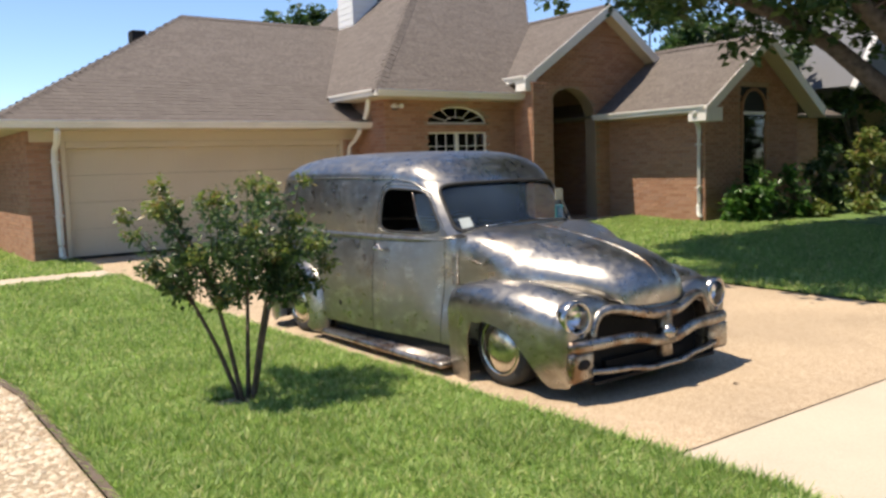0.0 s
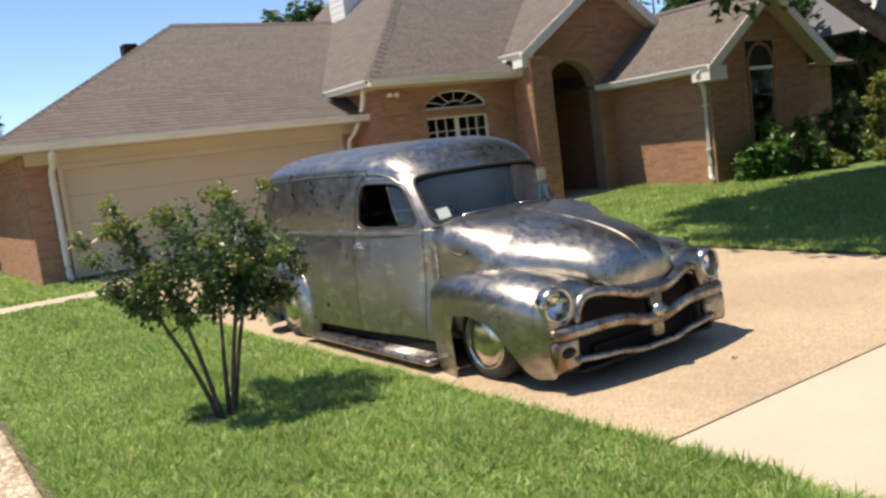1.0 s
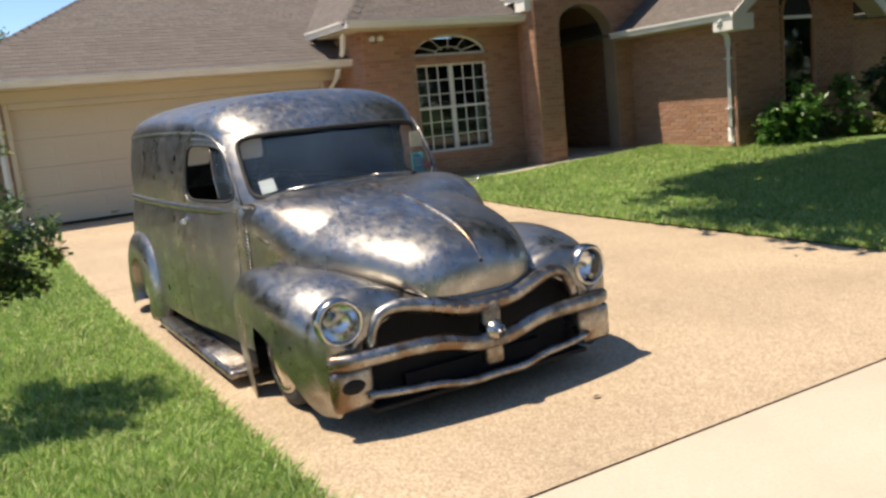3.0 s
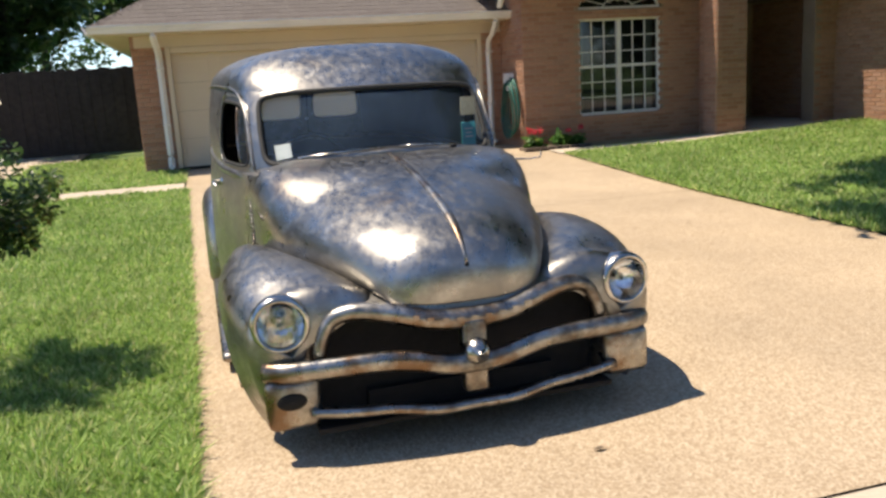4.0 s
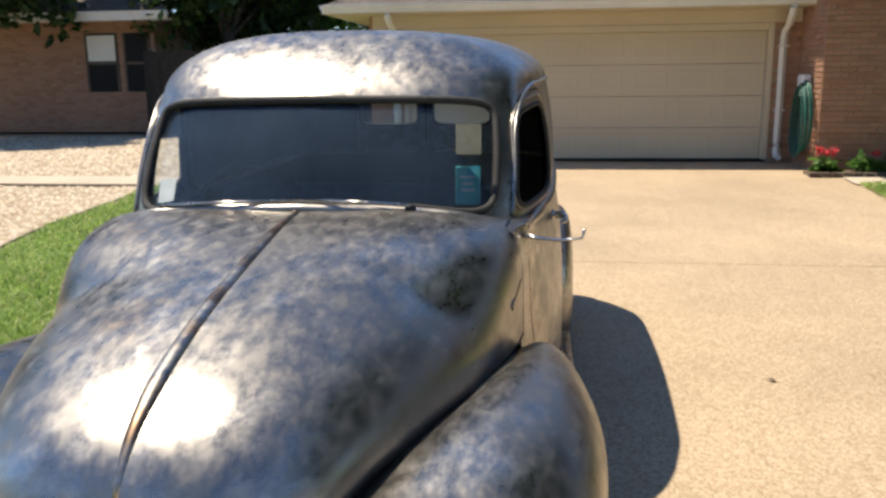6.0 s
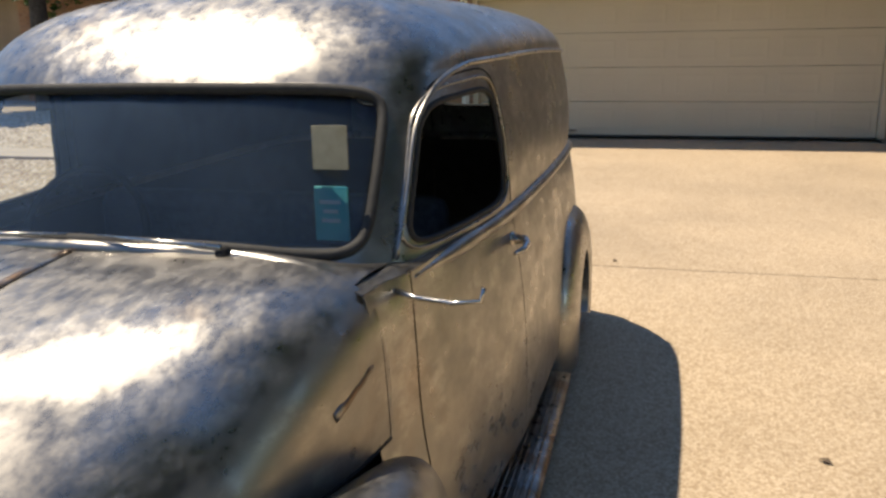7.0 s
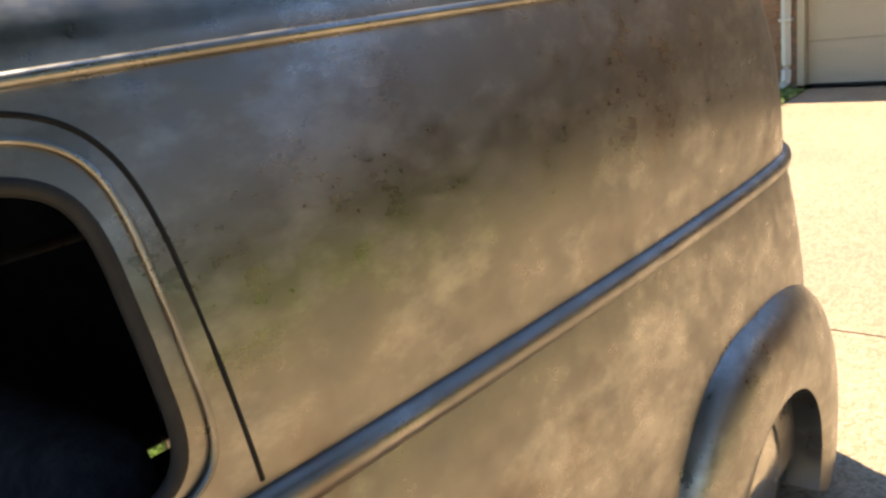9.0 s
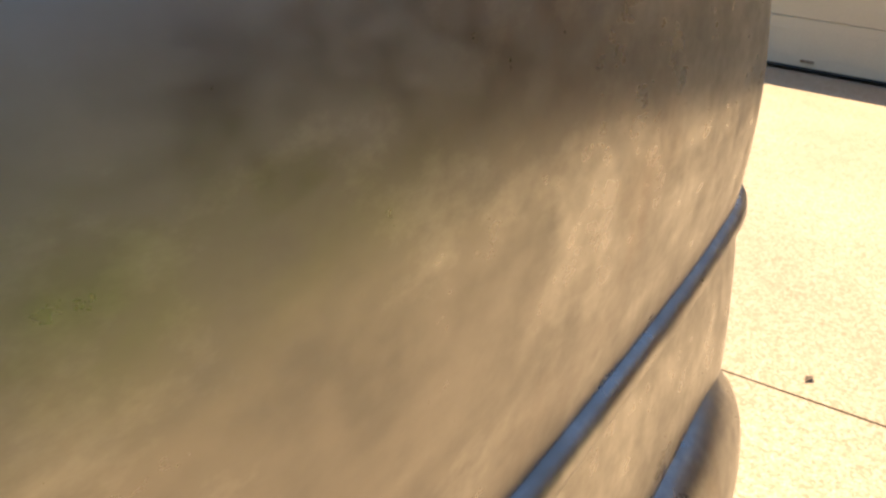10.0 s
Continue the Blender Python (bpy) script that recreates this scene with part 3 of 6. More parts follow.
for sd in (1, -1):
    holed("rear_door_upper", lambda u, v, sd=sd: upper(u, v, sd), (UR, 1.0, 0, 1), (0.893, 0.988, 0.36, 0.88), 6.0, STEEL, van, rings=10)
    tube("rear_window_gasket", [upper(u, v, sd, 0.003) for u, v in rounded_rect(0.893, 0.988, 0.36, 0.88, 6.0, 60)], 0.010, RUBBER, van, closed=True)
    pane("rear_window", lambda u, v, sd=sd: upper(u, v, sd, -0.01), (0.893, 0.988, 0.36, 0.88), 6.0, CARGLASS, van)

ROOF_TOP = curve1([(1.55, 1.60), (1.9, 1.642), (2.4, 1.664), (3.0, 1.674), (3.6, 1.668), (4.0, 1.648), (4.2, 1.63)])


def roof(u, w, side, drop=0.0):
    r = along(RAIL, u)
    spine = min(max(r.y, 2.05), 3.55)
    a = w * math.pi / 2
    k = math.cos(a) ** 0.72
    x, y = r.x * k, spine + (r.y - spine) * (1 - w ** 1.12)
    z = r.z + (ROOF_TOP(spine) - r.z) * math.sin(a) ** 0.95
    return Vector((x * side, y, z - drop))


sheet("roof_panel", lambda u, w: roof(abs(2 * u - 1), w, 1 if u >= 0.5 else -1), 160, 20, STEEL, van, "domed steel roof skin")
# dark sheet added under the roof skin to carry the cab's shade
sheet("headliner", lambda u, w: roof(abs(2 * u - 1), 0.03 + 0.97 * w, 1 if u >= 0.5 else -1, 0.035), 80, 8, INSIDE_DARK, van, "dark inner roof sheet added for the cab's shade", thick=0)
for sd in (1, -1):
    u0, u1 = u_at_y(RAIL, 1.84), u_at_y(RAIL, 3.95)
    rail = [upper(UA + 0.001, 0.03, sd, 0.006), upper(UA + 0.001, 0.35, sd, 0.008), upper(UA + 0.001, 0.60, sd, 0.010), upper(UA + 0.003, 0.74, sd, 0.010), upper(UA + 0.014, 0.87, sd, 0.010), upper(UA + 0.04, 0.955, sd, 0.010)]
    rail += [Vector((along(RAIL, u0 + (u1 - u0) * k / 40).x * sd * 1.012, along(RAIL, u0 + (u1 - u0) * k / 40).y, along(RAIL, u0 + (u1 - u0) * k / 40).z)) for k in range(4, 41, 4)]
    tube("drip_rail", spline(rail, 80), 0.0075, STEEL, van, "thin drip rail along the roof")


# lower body
LOWB = [(0.706, 1.19, 0.995), (0.722, 1.40, 0.990), (0.767, 1.85, 0.985), (0.808, 2.25, 0.985), (0.832, 3.0, 0.985), (0.830, 3.7, 0.988), (0.798, 4.03, 0.99), (0.67, 4.23, 0.99), (0.36, 4.30, 0.99), (0, 4.31, 0.99)]
LOW = spline(LOWB, 160)


def tuck(u):
    """How far the upper edge of the cowl rolls inwards."""
    return 0.022 * (1 - step(0.5 * UB, 1.0 * UB, u))


UB = u_at_y(LOW, 1.40)


def lower(u, v, side=1, out=0.0):
    """The lower body: u from the cowl to the back doors' middle, v from the belt (0) down to the sill (1)."""
    b = along(LOW, u)
    z = b.z + (0.20 - b.z) * v
    back = step(0.0, 0.14, u)
    swell = 0.064 * (1 - (1 - v) ** 2.6 - 0.15 * v ** 5) * (back + (1 - back) * step(0.35, 1.0, v) * 1.5) + out
    swell -= tuck(u) * (1 - min(1, v / 0.17)) ** 2
    d = along(LOW, min(1, u + 0.006)) - along(LOW, max(0, u - 0.006))
    n = Vector((d.y, -d.x, 0)).normalized()
    p = b + n * swell
    return Vector((p.x * side, p.y, z))


UE = u_at_y(LOW, 2.24)
GAP = 0.0010
for sd in (1, -1):
    cowl = sheet("cowl_panel", lambda a, b, sd=sd: lower((UB - GAP) * a, b, sd), 10, 24, STEEL, van, "narrow steel cowl panel")
    for k in range(11 if sd < 0 else 0):
        lp = lower(UB * 0.45, 0.165 + 0.026 * k, sd, -0.003)
        tube("louvre", [lp + Vector((0.004 * sd, -0.035, 0)), lp + Vector((0.010 * sd, -0.03, 0)), lp + Vector((0.013 * sd, 0.03, 0)), lp + Vector((0.006 * sd, 0.035, 0))], 0.006, STEEL_WORN, cowl, sides=6)
    sheet("door_skin", lambda a, b, sd=sd: lower(UB + GAP + (UE - UB - 2 * GAP) * a, b, sd), 24, 30, STEEL, van, "bare steel door skin")
    sheet("quarter_panel", lambda a, b, sd=sd: lower(UE + GAP + (1 - UE - GAP) * a, b, sd), 90, 24, STEEL, van, "bare steel rear quarter panel")
    # dark sheets added inside the side skins, again for the cab's shade
    sheet("inner_lining", lambda a, b, sd=sd: lower(UB * 0.6 + (1 - UB * 0.6) * a, 0.03 + b * 0.95, sd, -0.02), 40, 8, INSIDE_DARK, van, thick=0)
    sheet("upper_lining", lambda a, b, sd=sd: upper(UD + (0.888 - UD) * a, b, sd, -0.03), 30, 4, INSIDE_DARK, van, thick=0)
    bead = [lower(UB * 1.1 + (0.985 - UB * 1.1) * k / 110, 0.0, sd, 0.004) + Vector((0, 0, -0.006)) for k in range(111)]
    tube("belt_moulding", [p + Vector((-0.006 * sd, 0, -0.012)) for p in bead], [0.008 + 0.017 * step(0, 12, k) for k in range(111)], STEEL, van, "raised belt moulding", sides=14)
    h0 = lower(u_at_y(LOW, 2.175), 0.125, sd, 0.0)
    handle = tube("door_handle", [h0 + Vector((0, 0.02, 0)), h0 + Vector((0.045 * sd, 0.015, 0)), h0 + Vector((0.056 * sd, -0.02, -0.003)), h0 + Vector((0.054 * sd, -0.08, -0.008)), h0 + Vector((0.035 * sd, -0.125, -0.010))], [0.017, 0.015, 0.012, 0.010, 0.006], CHROME, van, "chrome door handle")
    lathe("escutcheon", [(0.024, 0.0), (0.022, 0.008 * sd), (0.012, 0.012 * sd)], tuple(h0 + Vector((0, 0.018, 0))), "x", CHROME, handle, "", 20)
    # seam round the door's upper frame
    ring = rounded_rect(UA + 0.005 * du, UD, -0.30, 0.955, 6.0, 120)
    tube("door_seam", [upper(p, q, sd, 0.001) for p, q in ring[-20:] + ring[:44] if q > 0.0], 0.0035, BLACK, van, sides=6)
    sheet("belt_ledge", lambda a, b, sd=sd: (lambda p, q: Vector(((p.x + (q.x - p.x) * b) * sd, p.y + (q.y - p.y) * b, p.z + (q.z - p.z) * b - 0.003)))(along(BELT, u_at_y(BELT, 1.38 + 0.9 * a)), lower(u_at_y(LOW, 1.38 + 0.9 * a), 0.0)), 24, 3, STEEL, van)
# a small oval hole low in the left quarter panel, its shade a black disc
lathe("hole", [(0.001, -0.003), (0.020, -0.003), (0.024, 0.0)], tuple(lower(u_at_y(LOW, 2.74), 0.78, -1, 0.003)), "x", BLACK, van, "black disc for the shade in a small panel hole", 20)

# hood
HC = spline([(0, -0.035, 0.575), (0, -0.040, 0.64), (0, -0.028, 0.712), (0, 0.022, 0.785), (0, 0.10, 0.842), (0, 0.22, 0.893), (0, 0.43, 0.950), (0, 0.72, 1.002), (0, 1.0, 1.042), (0, 1.21, 1.060)], 60)
HS = spline([(0.315, 0.055, 0.604), (0.34, 0.095, 0.614), (0.39, 0.19, 0.637), (0.48, 0.38, 0.662), (0.572, 0.62, 0.672), (0.642, 0.86, 0.668), (0.692, 1.08, 0.66), (0.715, 1.26, 0.655)], 60)


def hood(s, v, drop=0.0):
    """s from -1 (left seam) over the ridge (0) to 1, v from the nose to the cowl."""
    c, d = along(HC, v), along(HS, v)
    th = (1 - abs(s)) * math.pi / 2
    n = 2.0 / (2.25 + 4.3 * step(0.62, 1.0, v))
    k = math.cos(th) ** n
    t = math.sin(th) ** n
    z = d.z + (c.z - d.z) * t
    return Vector((math.copysign(d.x * k, s), d.y + (c.y - d.y) * t, z - drop))


hood_ob = sheet("hood", lambda a, v: hood(2 * a - 1, v), 80, 56, STEEL, van, "rounded bare steel hood with welded patches")
tube("hood_ridge", [hood(0, 0.100 + 0.88 * k / 30) + Vector((0, 0, 0.001)) for k in range(31)], [0.004 + 0.009 * step(0, 0.2, k / 30) * (1 - 0.5 * k / 30) for k in range(31)], STEEL_WORN, hood_ob, "raised centre ridge", sides=10, flat=1.7)
# emblem hole in the nose, its shade laid on as a black disc
lathe("emblem_hole", [(0.001, -0.004), (0.009, -0.004), (0.011, 0.0)], tuple(hood(0.0, 0.097)), "y", BLACK, hood_ob, "", 12)
for sd in (1, -1):
    e0, e1 = hood(sd * 0.93, 0.83), hood(sd * 0.93, 0.95)
    tube("side_emblem", [e0.lerp(e1, k / 8) + Vector((0.003 * sd, 0, 0.002 * math.sin(k * 2.0))) for k in range(9)], [0.012, 0.013, 0.011, 0.010, 0.009, 0.009, 0.008, 0.007, 0.005], STEEL_WORN, hood_ob, "dark rusted side emblem", 8, flat=0.4)
# cowl between hood and windscreen
def cowl_fn(a, b):
    s = 2 * a - 1
    w = along(BELT, abs(s) * UA * 1.02)
    f = hood(math.copysign(min(1.0, abs(s)) * 0.54, s), 1.0)
    p = Vector((f.x, f.y + 0.006, f.z - 0.004)).lerp(Vector((math.copysign(w.x, s), w.y, w.z + 0.004)), b)
    p.z += 0.012 * math.sin(math.pi * b)
    return p


sheet("cowl_top", cowl_fn, 40, 6, STEEL, van, "steel cowl below the windscreen")


def shoulder(a, b, sd):
    p = along(BELT, UA * (0.50 + 0.56 * a))
    q = lower(u_at_y(LOW, 1.19 + 0.30 * a), 0.0)
    r = Vector((p.x, p.y, p.z - 0.002)).lerp(Vector((q.x, q.y, q.z + 0.001)), b)
    r.z += 0.010 * math.sin(math.pi * b) * (1 - 0.6 * a)
    return Vector((r.x * sd, r.y, r.z))


for sd in (1, -1):
    sheet("cowl_shoulder", lambda a, b, sd=sd: shoulder(a, b, sd), 14, 8, STEEL, van)
    sheet("cowl_flange", lambda a, b, sd=sd: (lambda p: Vector((p.x * (1 - 0.014 * b), p.y - 0.012 + 0.13 * b, p.z - 0.005 - 0.016 * b)))(hood(sd * (0.40 + 0.6 * a), 1.0)), 24, 4, STEEL, van)

# front fenders
FXO = curve1([(0.14, 0.855), (0.3, 0.90), (0.6, 0.93), (0.9, 0.91), (1.2, 0.865)])
FXI = curve1([(0.14, 0.345), (0.3, 0.425), (0.6, 0.555), (0.9, 0.645), (1.2, 0.71)])
FZS = curve1([(0.14, 0.605), (0.3, 0.645), (0.6, 0.662), (0.9, 0.655), (1.2, 0.62)])
FZT = curve1([(0.14, 0.675), (0.3, 0.715), (0.6, 0.735), (0.9, 0.712), (1.1, 0.675), (1.2, 0.64)])
FZL = curve1([(0.14, 0.09), (0.24, 0.10), (0.33, 0.26), (0.45, 0.40), (0.62, 0.46), (0.80, 0.455), (0.90, 0.40), (0.945, 0.24), (0.96, 0.04), (1.2, 0.035)])
INNER = spline([(0.60, 0, 0.12), (0.605, 0, 0.36), (0.585, 0, 0.46), (0.47, 0, 0.565), (0.345, 0, 0.605)], 20)


def fender(a, b, sd):
    """a along the fender front to back, b from the inner flange over the crown and down."""
    y0 = 0.14
    if a < 0.14:
        f = a / 0.14
        yy, y = y0, y0 - 0.105 * math.cos(f * math.pi / 2) ** 0.9
        shrink = 0.02 + 0.98 * math.sin(f * math.pi / 2) ** 0.55
    else:
        yy = y = y0 + (a - 0.14) / 0.86 * (1.2 - y0)
        shrink = 1.0
    xi, xo, zs, zt, zl = FXI(yy), FXO(yy), FZS(yy), FZT(yy), FZL(yy)
    zm = zt - 0.20
    xc = xi + (xo - xi) * 0.42
    if b < 0.22:
        q = along(INNER, b / 0.22)
        k = step(0.14, 0.34, yy)
        x, z = q.x + (xi - q.x) * k, q.z + (0.25 + (zs - 0.25) * b / 0.22 - q.z) * k
    elif b < 0.40:
        f = (b - 0.22) / 0.18
        x, z = xi + (xc - xi) * f, zs + (zt - zs) * math.sin(f * math.pi / 2)
    elif b < 0.74:
        th = (b - 0.40) / 0.34 * math.pi / 2
        x, z = xc + (xo - xc) * math.sin(th) ** 0.92, zm + (zt - zm) * max(0, math.cos(th)) ** 0.92
    else:
        f = (b - 0.74) / 0.26
        z = zm + (zl - zm) * f
        low = min(1.0, (zm - z) / (zm - 0.04))
        x = xo - (0.10 * (1 - step(0.14, 0.5, yy)) + 0.03) * low * low
    if shrink < 1:
        cx, cz = 0.69, 0.42
        x, z = cx + (x - cx) * shrink, cz + (z - cz) * shrink
        far = math.hypot(x - 0.722, z - 0.552) / 0.098
        if far < 1:
            y += 0.10 * (1 - far ** 4)
    return Vector((x * sd, y, z))


for sd in (1, -1):
    sheet("front_fender", lambda a, b, sd=sd: fender(a, b, sd), 110, 60, STEEL, van, "rounded steel front fender with wheel opening", 0.006)
    # black box stands in for the shade inside the wheel arch
    part("wheel_well", box(min(0.30 * sd, 0.62 * sd), 0.20, 0.10, max(0.30 * sd, 0.62 * sd), 1.10, 0.60), BLACK, van)
    tube("hood_seam", [Matrix.Diagonal((sd, 1, 1)) @ along(HS, 0.02 + 0.97 * k / 40) for k in range(41)], 0.006, BLACK, van, "dark seam under the hood", sides=6)


# rear fenders
def rear_fender(a, b, sd):
    ang = math.pi * (-0.14 + 1.28 * a)
    th = min(1, b / 0.88) * math.pi / 2
    r = 0.275 + 0.185 * math.cos(th) ** 0.85
    x = 0.84 + 0.12 * math.sin(th) ** 0.8
    if b > 0.88:
        r, x = 0.268, 0.96 - 0.12 * (b - 0.88) / 0.12
    c, s = -math.cos(ang), math.sin(ang)
    ky = 1.10 + (0.36 * (1 - b) if c > 0 else 0.06)
    kz = 1.02 + (0.10 * (1 - b) * abs(c) if s > 0 else 0.0)
    return Vector((x * sd, 3.54 + c * r * ky, max(0.07, 0.235 + math.copysign(abs(s) ** (1 - 0.25 * (1 - b)), s) * r * kz)))


for sd in (1, -1):
    sheet("rear_fender", lambda a, b, sd=sd: rear_fender(a, b, sd), 56, 18, STEEL, van, "bulged steel rear fender")
    # rear arch shade, likewise a black box
    part("rear_wheel_well", box(min(0.50 * sd, 0.74 * sd), 3.21, 0.10, max(0.50 * sd, 0.74 * sd), 3.89, 0.58), BLACK, van)

# running boards
for sd in (1, -1):
    x0, x1 = sorted((0.76 * sd, 0.945 * sd))
    rb = part("running_board", box(x0, 1.20, 0.055, x1, 3.04, 0.105, bevel=0.022), STEEL_WORN, van, "dull ribbed running board", True)
    for k in range(6):
        xr = (0.80 + 0.022 * k) * sd
        tube("rib", [(xr, 1.26, 0.106), (xr, 2.98, 0.106)], 0.005, STEEL_WORN, rb, sides=6)
    part("step_valance", box(min(0.70 * sd, 0.78 * sd), 1.2, 0.08, max(0.70 * sd, 0.78 * sd), 3.05, 0.215), BLACK, van)

# wheels
for yw, xo, r in ((0.715, 0.79, 0.275), (3.53, 0.875, 0.285)):
    for sd in (1, -1):
        w = new("wheel")
        w.parent = van
        w.location = (xo * sd, yw, r)
        s = sd
        lathe("tyre", [(0.19, -0.20 * s), (r - 0.03, -0.205 * s), (r - 0.005, -0.17 * s), (r, -0.12 * s), (r, -0.07 * s), (r - 0.008, -0.02 * s), (r - 0.03, -0.002 * s), (0.205, 0.004 * s), (0.19, -0.012 * s)], (0, 0, 0), "x", RUBBER, w, "low black tyre", 40)
        lathe("rim", [(0.20, -0.02 * s), (0.197, 0.008 * s), (0.185, 0.012 * s), (0.165, -0.02 * s), (0.05, -0.03 * s)], (0, 0, 0), "x", CHROME, w, "", 40)
        lathe("hubcap", [(0.182, -0.02 * s), (0.178, 0.006 * s), (0.14, 0.024 * s), (0.09, 0.035 * s), (0.03, 0.040 * s), (0.001, 0.041 * s)], (0, 0, 0), "x", CHROME, w, "smooth domed moon hubcap", 40)
# headlights
for sd in (1, -1):
    hl = new("headlight")
    hl.parent = van
    hl.location = (0.722 * sd, 0.065, 0.552)
    hl.rotation_euler = (0, 0, 0.10 * sd)
    hl.scale = (0.93, 1.0, 0.93)
    lathe("bezel", [(0.095, 0.10), (0.116, 0.06), (0.124, 0.01), (0.120, -0.022), (0.106, -0.036), (0.094, -0.028), (0.091, -0.012)], (0, 0, 0), "y", CHROME, hl, "chrome headlight ring", 40, False)
    lathe("reflector", [(0.093, -0.016), (0.07, 0.022), (0.04, 0.045), (0.005, 0.052)], (0, 0, 0), "y", SILVER, hl, "bright silvered reflector bowl", 40, False)
    lathe("bulb", [(0.001, 0.005), (0.016, 0.012), (0.020, 0.03), (0.014, 0.05)], (0, 0, 0), "y", CHROME, hl, "", 20)
    lathe("lens", [(0.094, -0.022), (0.075, -0.036), (0.04, -0.046), (0.002, -0.049)], (0, 0, 0), "y", LENS, hl, "clear domed headlight lens", 40, False)


# grille
def mirrored(pts):
    return [(-x, y, z) for x, y, z in pts[:0:-1]] + pts


top_bar = spline(mirrored([(0, -0.050, 0.512), (0.16, -0.043, 0.522), (0.31, -0.012, 0.558), (0.44, 0.022, 0.575), (0.53, 0.040, 0.55), (0.575, 0.040, 0.48), (0.59, 0.035, 0.41)]), 72)
bar = tube("grille_bar", top_bar, [0.026 + 0.016 * math.sin(math.pi * k / 72) for k in range(73)], STEEL_WORN, van, "curved upper grille bar with stamped marks", 14)
for k in range(9):
    p = along(top_bar, 0.5 + (k - 4) * 0.041)
    part("stamped_mark", box(p.x - 0.013, p.y - 0.0425, p.z - 0.004, p.x + 0.013, p.y - 0.034, p.z + 0.016), STEEL_WORN, bar)


def nose_panel(a, b):
    """Steel between the hood's front lip, the fenders and the upper grille bar."""
    k = 2 * a - 1
    if abs(k) < 0.6:
        p = hood(k / 0.6, 0.0)
    else:
        p = along(HS, (abs(k) - 0.6) / 0.4 * 0.34)
        p = Vector((math.copysign(p.x, k), p.y, p.z))
    q = along(top_bar, 0.5 + 0.40 * k)
    p = p + Vector((0, 0.014, -0.008))
    return p.lerp(q + Vector((0, 0.012, 0.0)), b)


sheet("nose_panel", nose_panel, 80, 6, STEEL, van, "steel panel between hood and grille bar")
mid_bar = spline(mirrored([(0, -0.085, 0.338), (0.10, -0.082, 0.342), (0.26, -0.070, 0.378), (0.40, -0.055, 0.388), (0.58, -0.028, 0.382), (0.72, 0.0, 0.378), (0.80, 0.05, 0.375)]), 64)
tube("grille_bar", mid_bar, 0.040, STEEL_WORN, van, "wavy polished middle grille bar", 14, flat=0.75)
low_bar = spline(mirrored([(0, -0.075, 0.165), (0.16, -0.07, 0.163), (0.32, -0.055, 0.188), (0.5, -0.03, 0.195), (0.64, 0.0, 0.205)]), 50)
tube("grille_bar", low_bar, 0.022, STEEL_WORN, van, "thin lower grille bar", 12)
# black tray added to keep ground light out from behind the grille
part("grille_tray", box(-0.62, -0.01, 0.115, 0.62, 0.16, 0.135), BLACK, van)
# shade behind the grille, put in as a black sheet
part("grille_backing", box(-0.64, 0.14, 0.12, 0.64, 0.18, 0.56), BLACK, van, "black sheet standing in for the shade behind the grille")
part("grille_post", box(-0.05, -0.095, 0.215, 0.05, -0.02, 0.52, bevel=0.02), STEEL_WORN, van, "centre grille post", True)
lathe("grille_knob", [(0.001, -0.06), (0.03, -0.052), (0.052, -0.02), (0.06, 0.02), (0.05, 0.06)], (0, -0.09, 0.385), "y", CHROME, van, "polished bullet on the grille post")
for sd in (1, -1):
    x0, x1 = sorted((0.60 * sd, 0.81 * sd))
    pl = part("lamp_plate", box(x0, 0.0, 0.14, x1, 0.08, 0.35, bevel=0.034), STEEL_WORN, van, "rusty plate under the headlight", True)
    if sd < 0:
        # empty lamp opening, shade drawn as a black disc
        lh = lathe("lamp_hole", [(0.001, -0.004), (0.036, -0.004), (0.040, 0.0)], (0, 0, 0), "y", BLACK, pl, "black disc for the shade in an empty lamp hole", 24)
        lh.location, lh.scale = (0.712 * sd, -0.002, 0.262), (1.45, 1.0, 0.85)
# bulkhead, floor and frame
part("cab_floor", box(-0.72, 1.1, 0.22, 0.72, 4.16, 0.26), INSIDE_DARK, van)
part("underbody", box(-0.40, 0.10, 0.10, 0.40, 4.15, 0.22), BLACK, van)
part("firewall", box(-0.62, 1.16, 0.26, 0.62, 1.20, 0.98), INSIDE_DARK, van)
dash = part("dashboard", box(-0.62, 1.40, 0.86, 0.62, 1.52, 1.02, bevel=0.03), INSIDE_DARK, van, "dark dashboard", True)
part("seat_cushion", box(-0.62, 1.72, 0.42, 0.62, 2.16, 0.60, bevel=0.05), SEATCLOTH, van, "dark bench seat", True)
part("seat_back", box(-0.62, 2.10, 0.56, 0.62, 2.24, 1.02, bevel=0.05), SEATCLOTH, van, "dark bench seat back", True)
sw = tube("steering_wheel", [Vector((-0.33 + 0.20 * math.cos(2 * math.pi * k / 28), 1.66 + 0.07 * math.sin(2 * math.pi * k / 28), 0.97 + 0.185 * math.sin(2 * math.pi * k / 28))) for k in range(28)], 0.012, BLACK, van, "thin-rimmed black steering wheel", closed=True)
tube("steering_column", [(-0.33, 1.66, 0.97), (-0.33, 1.42, 0.84)], 0.02, BLACK, sw)
tube("spoke", [(-0.52, 1.66, 0.97), (-0.14, 1.66, 0.97)], 0.008, BLACK, sw)
# rolled bead along the foot of the windscreen
tube("windscreen_ledge", [upper(UA * (-1.0 + 2.0 * k / 60), 0.0, 1, 0.014) + Vector((0, 0, -0.004)) for k in range(61)], [0.009 + 0.010 * step(0, 8, min(k, 60 - k)) for k in range(61)], STEEL, van, "rolled steel ledge below the windscreen", sides=12)
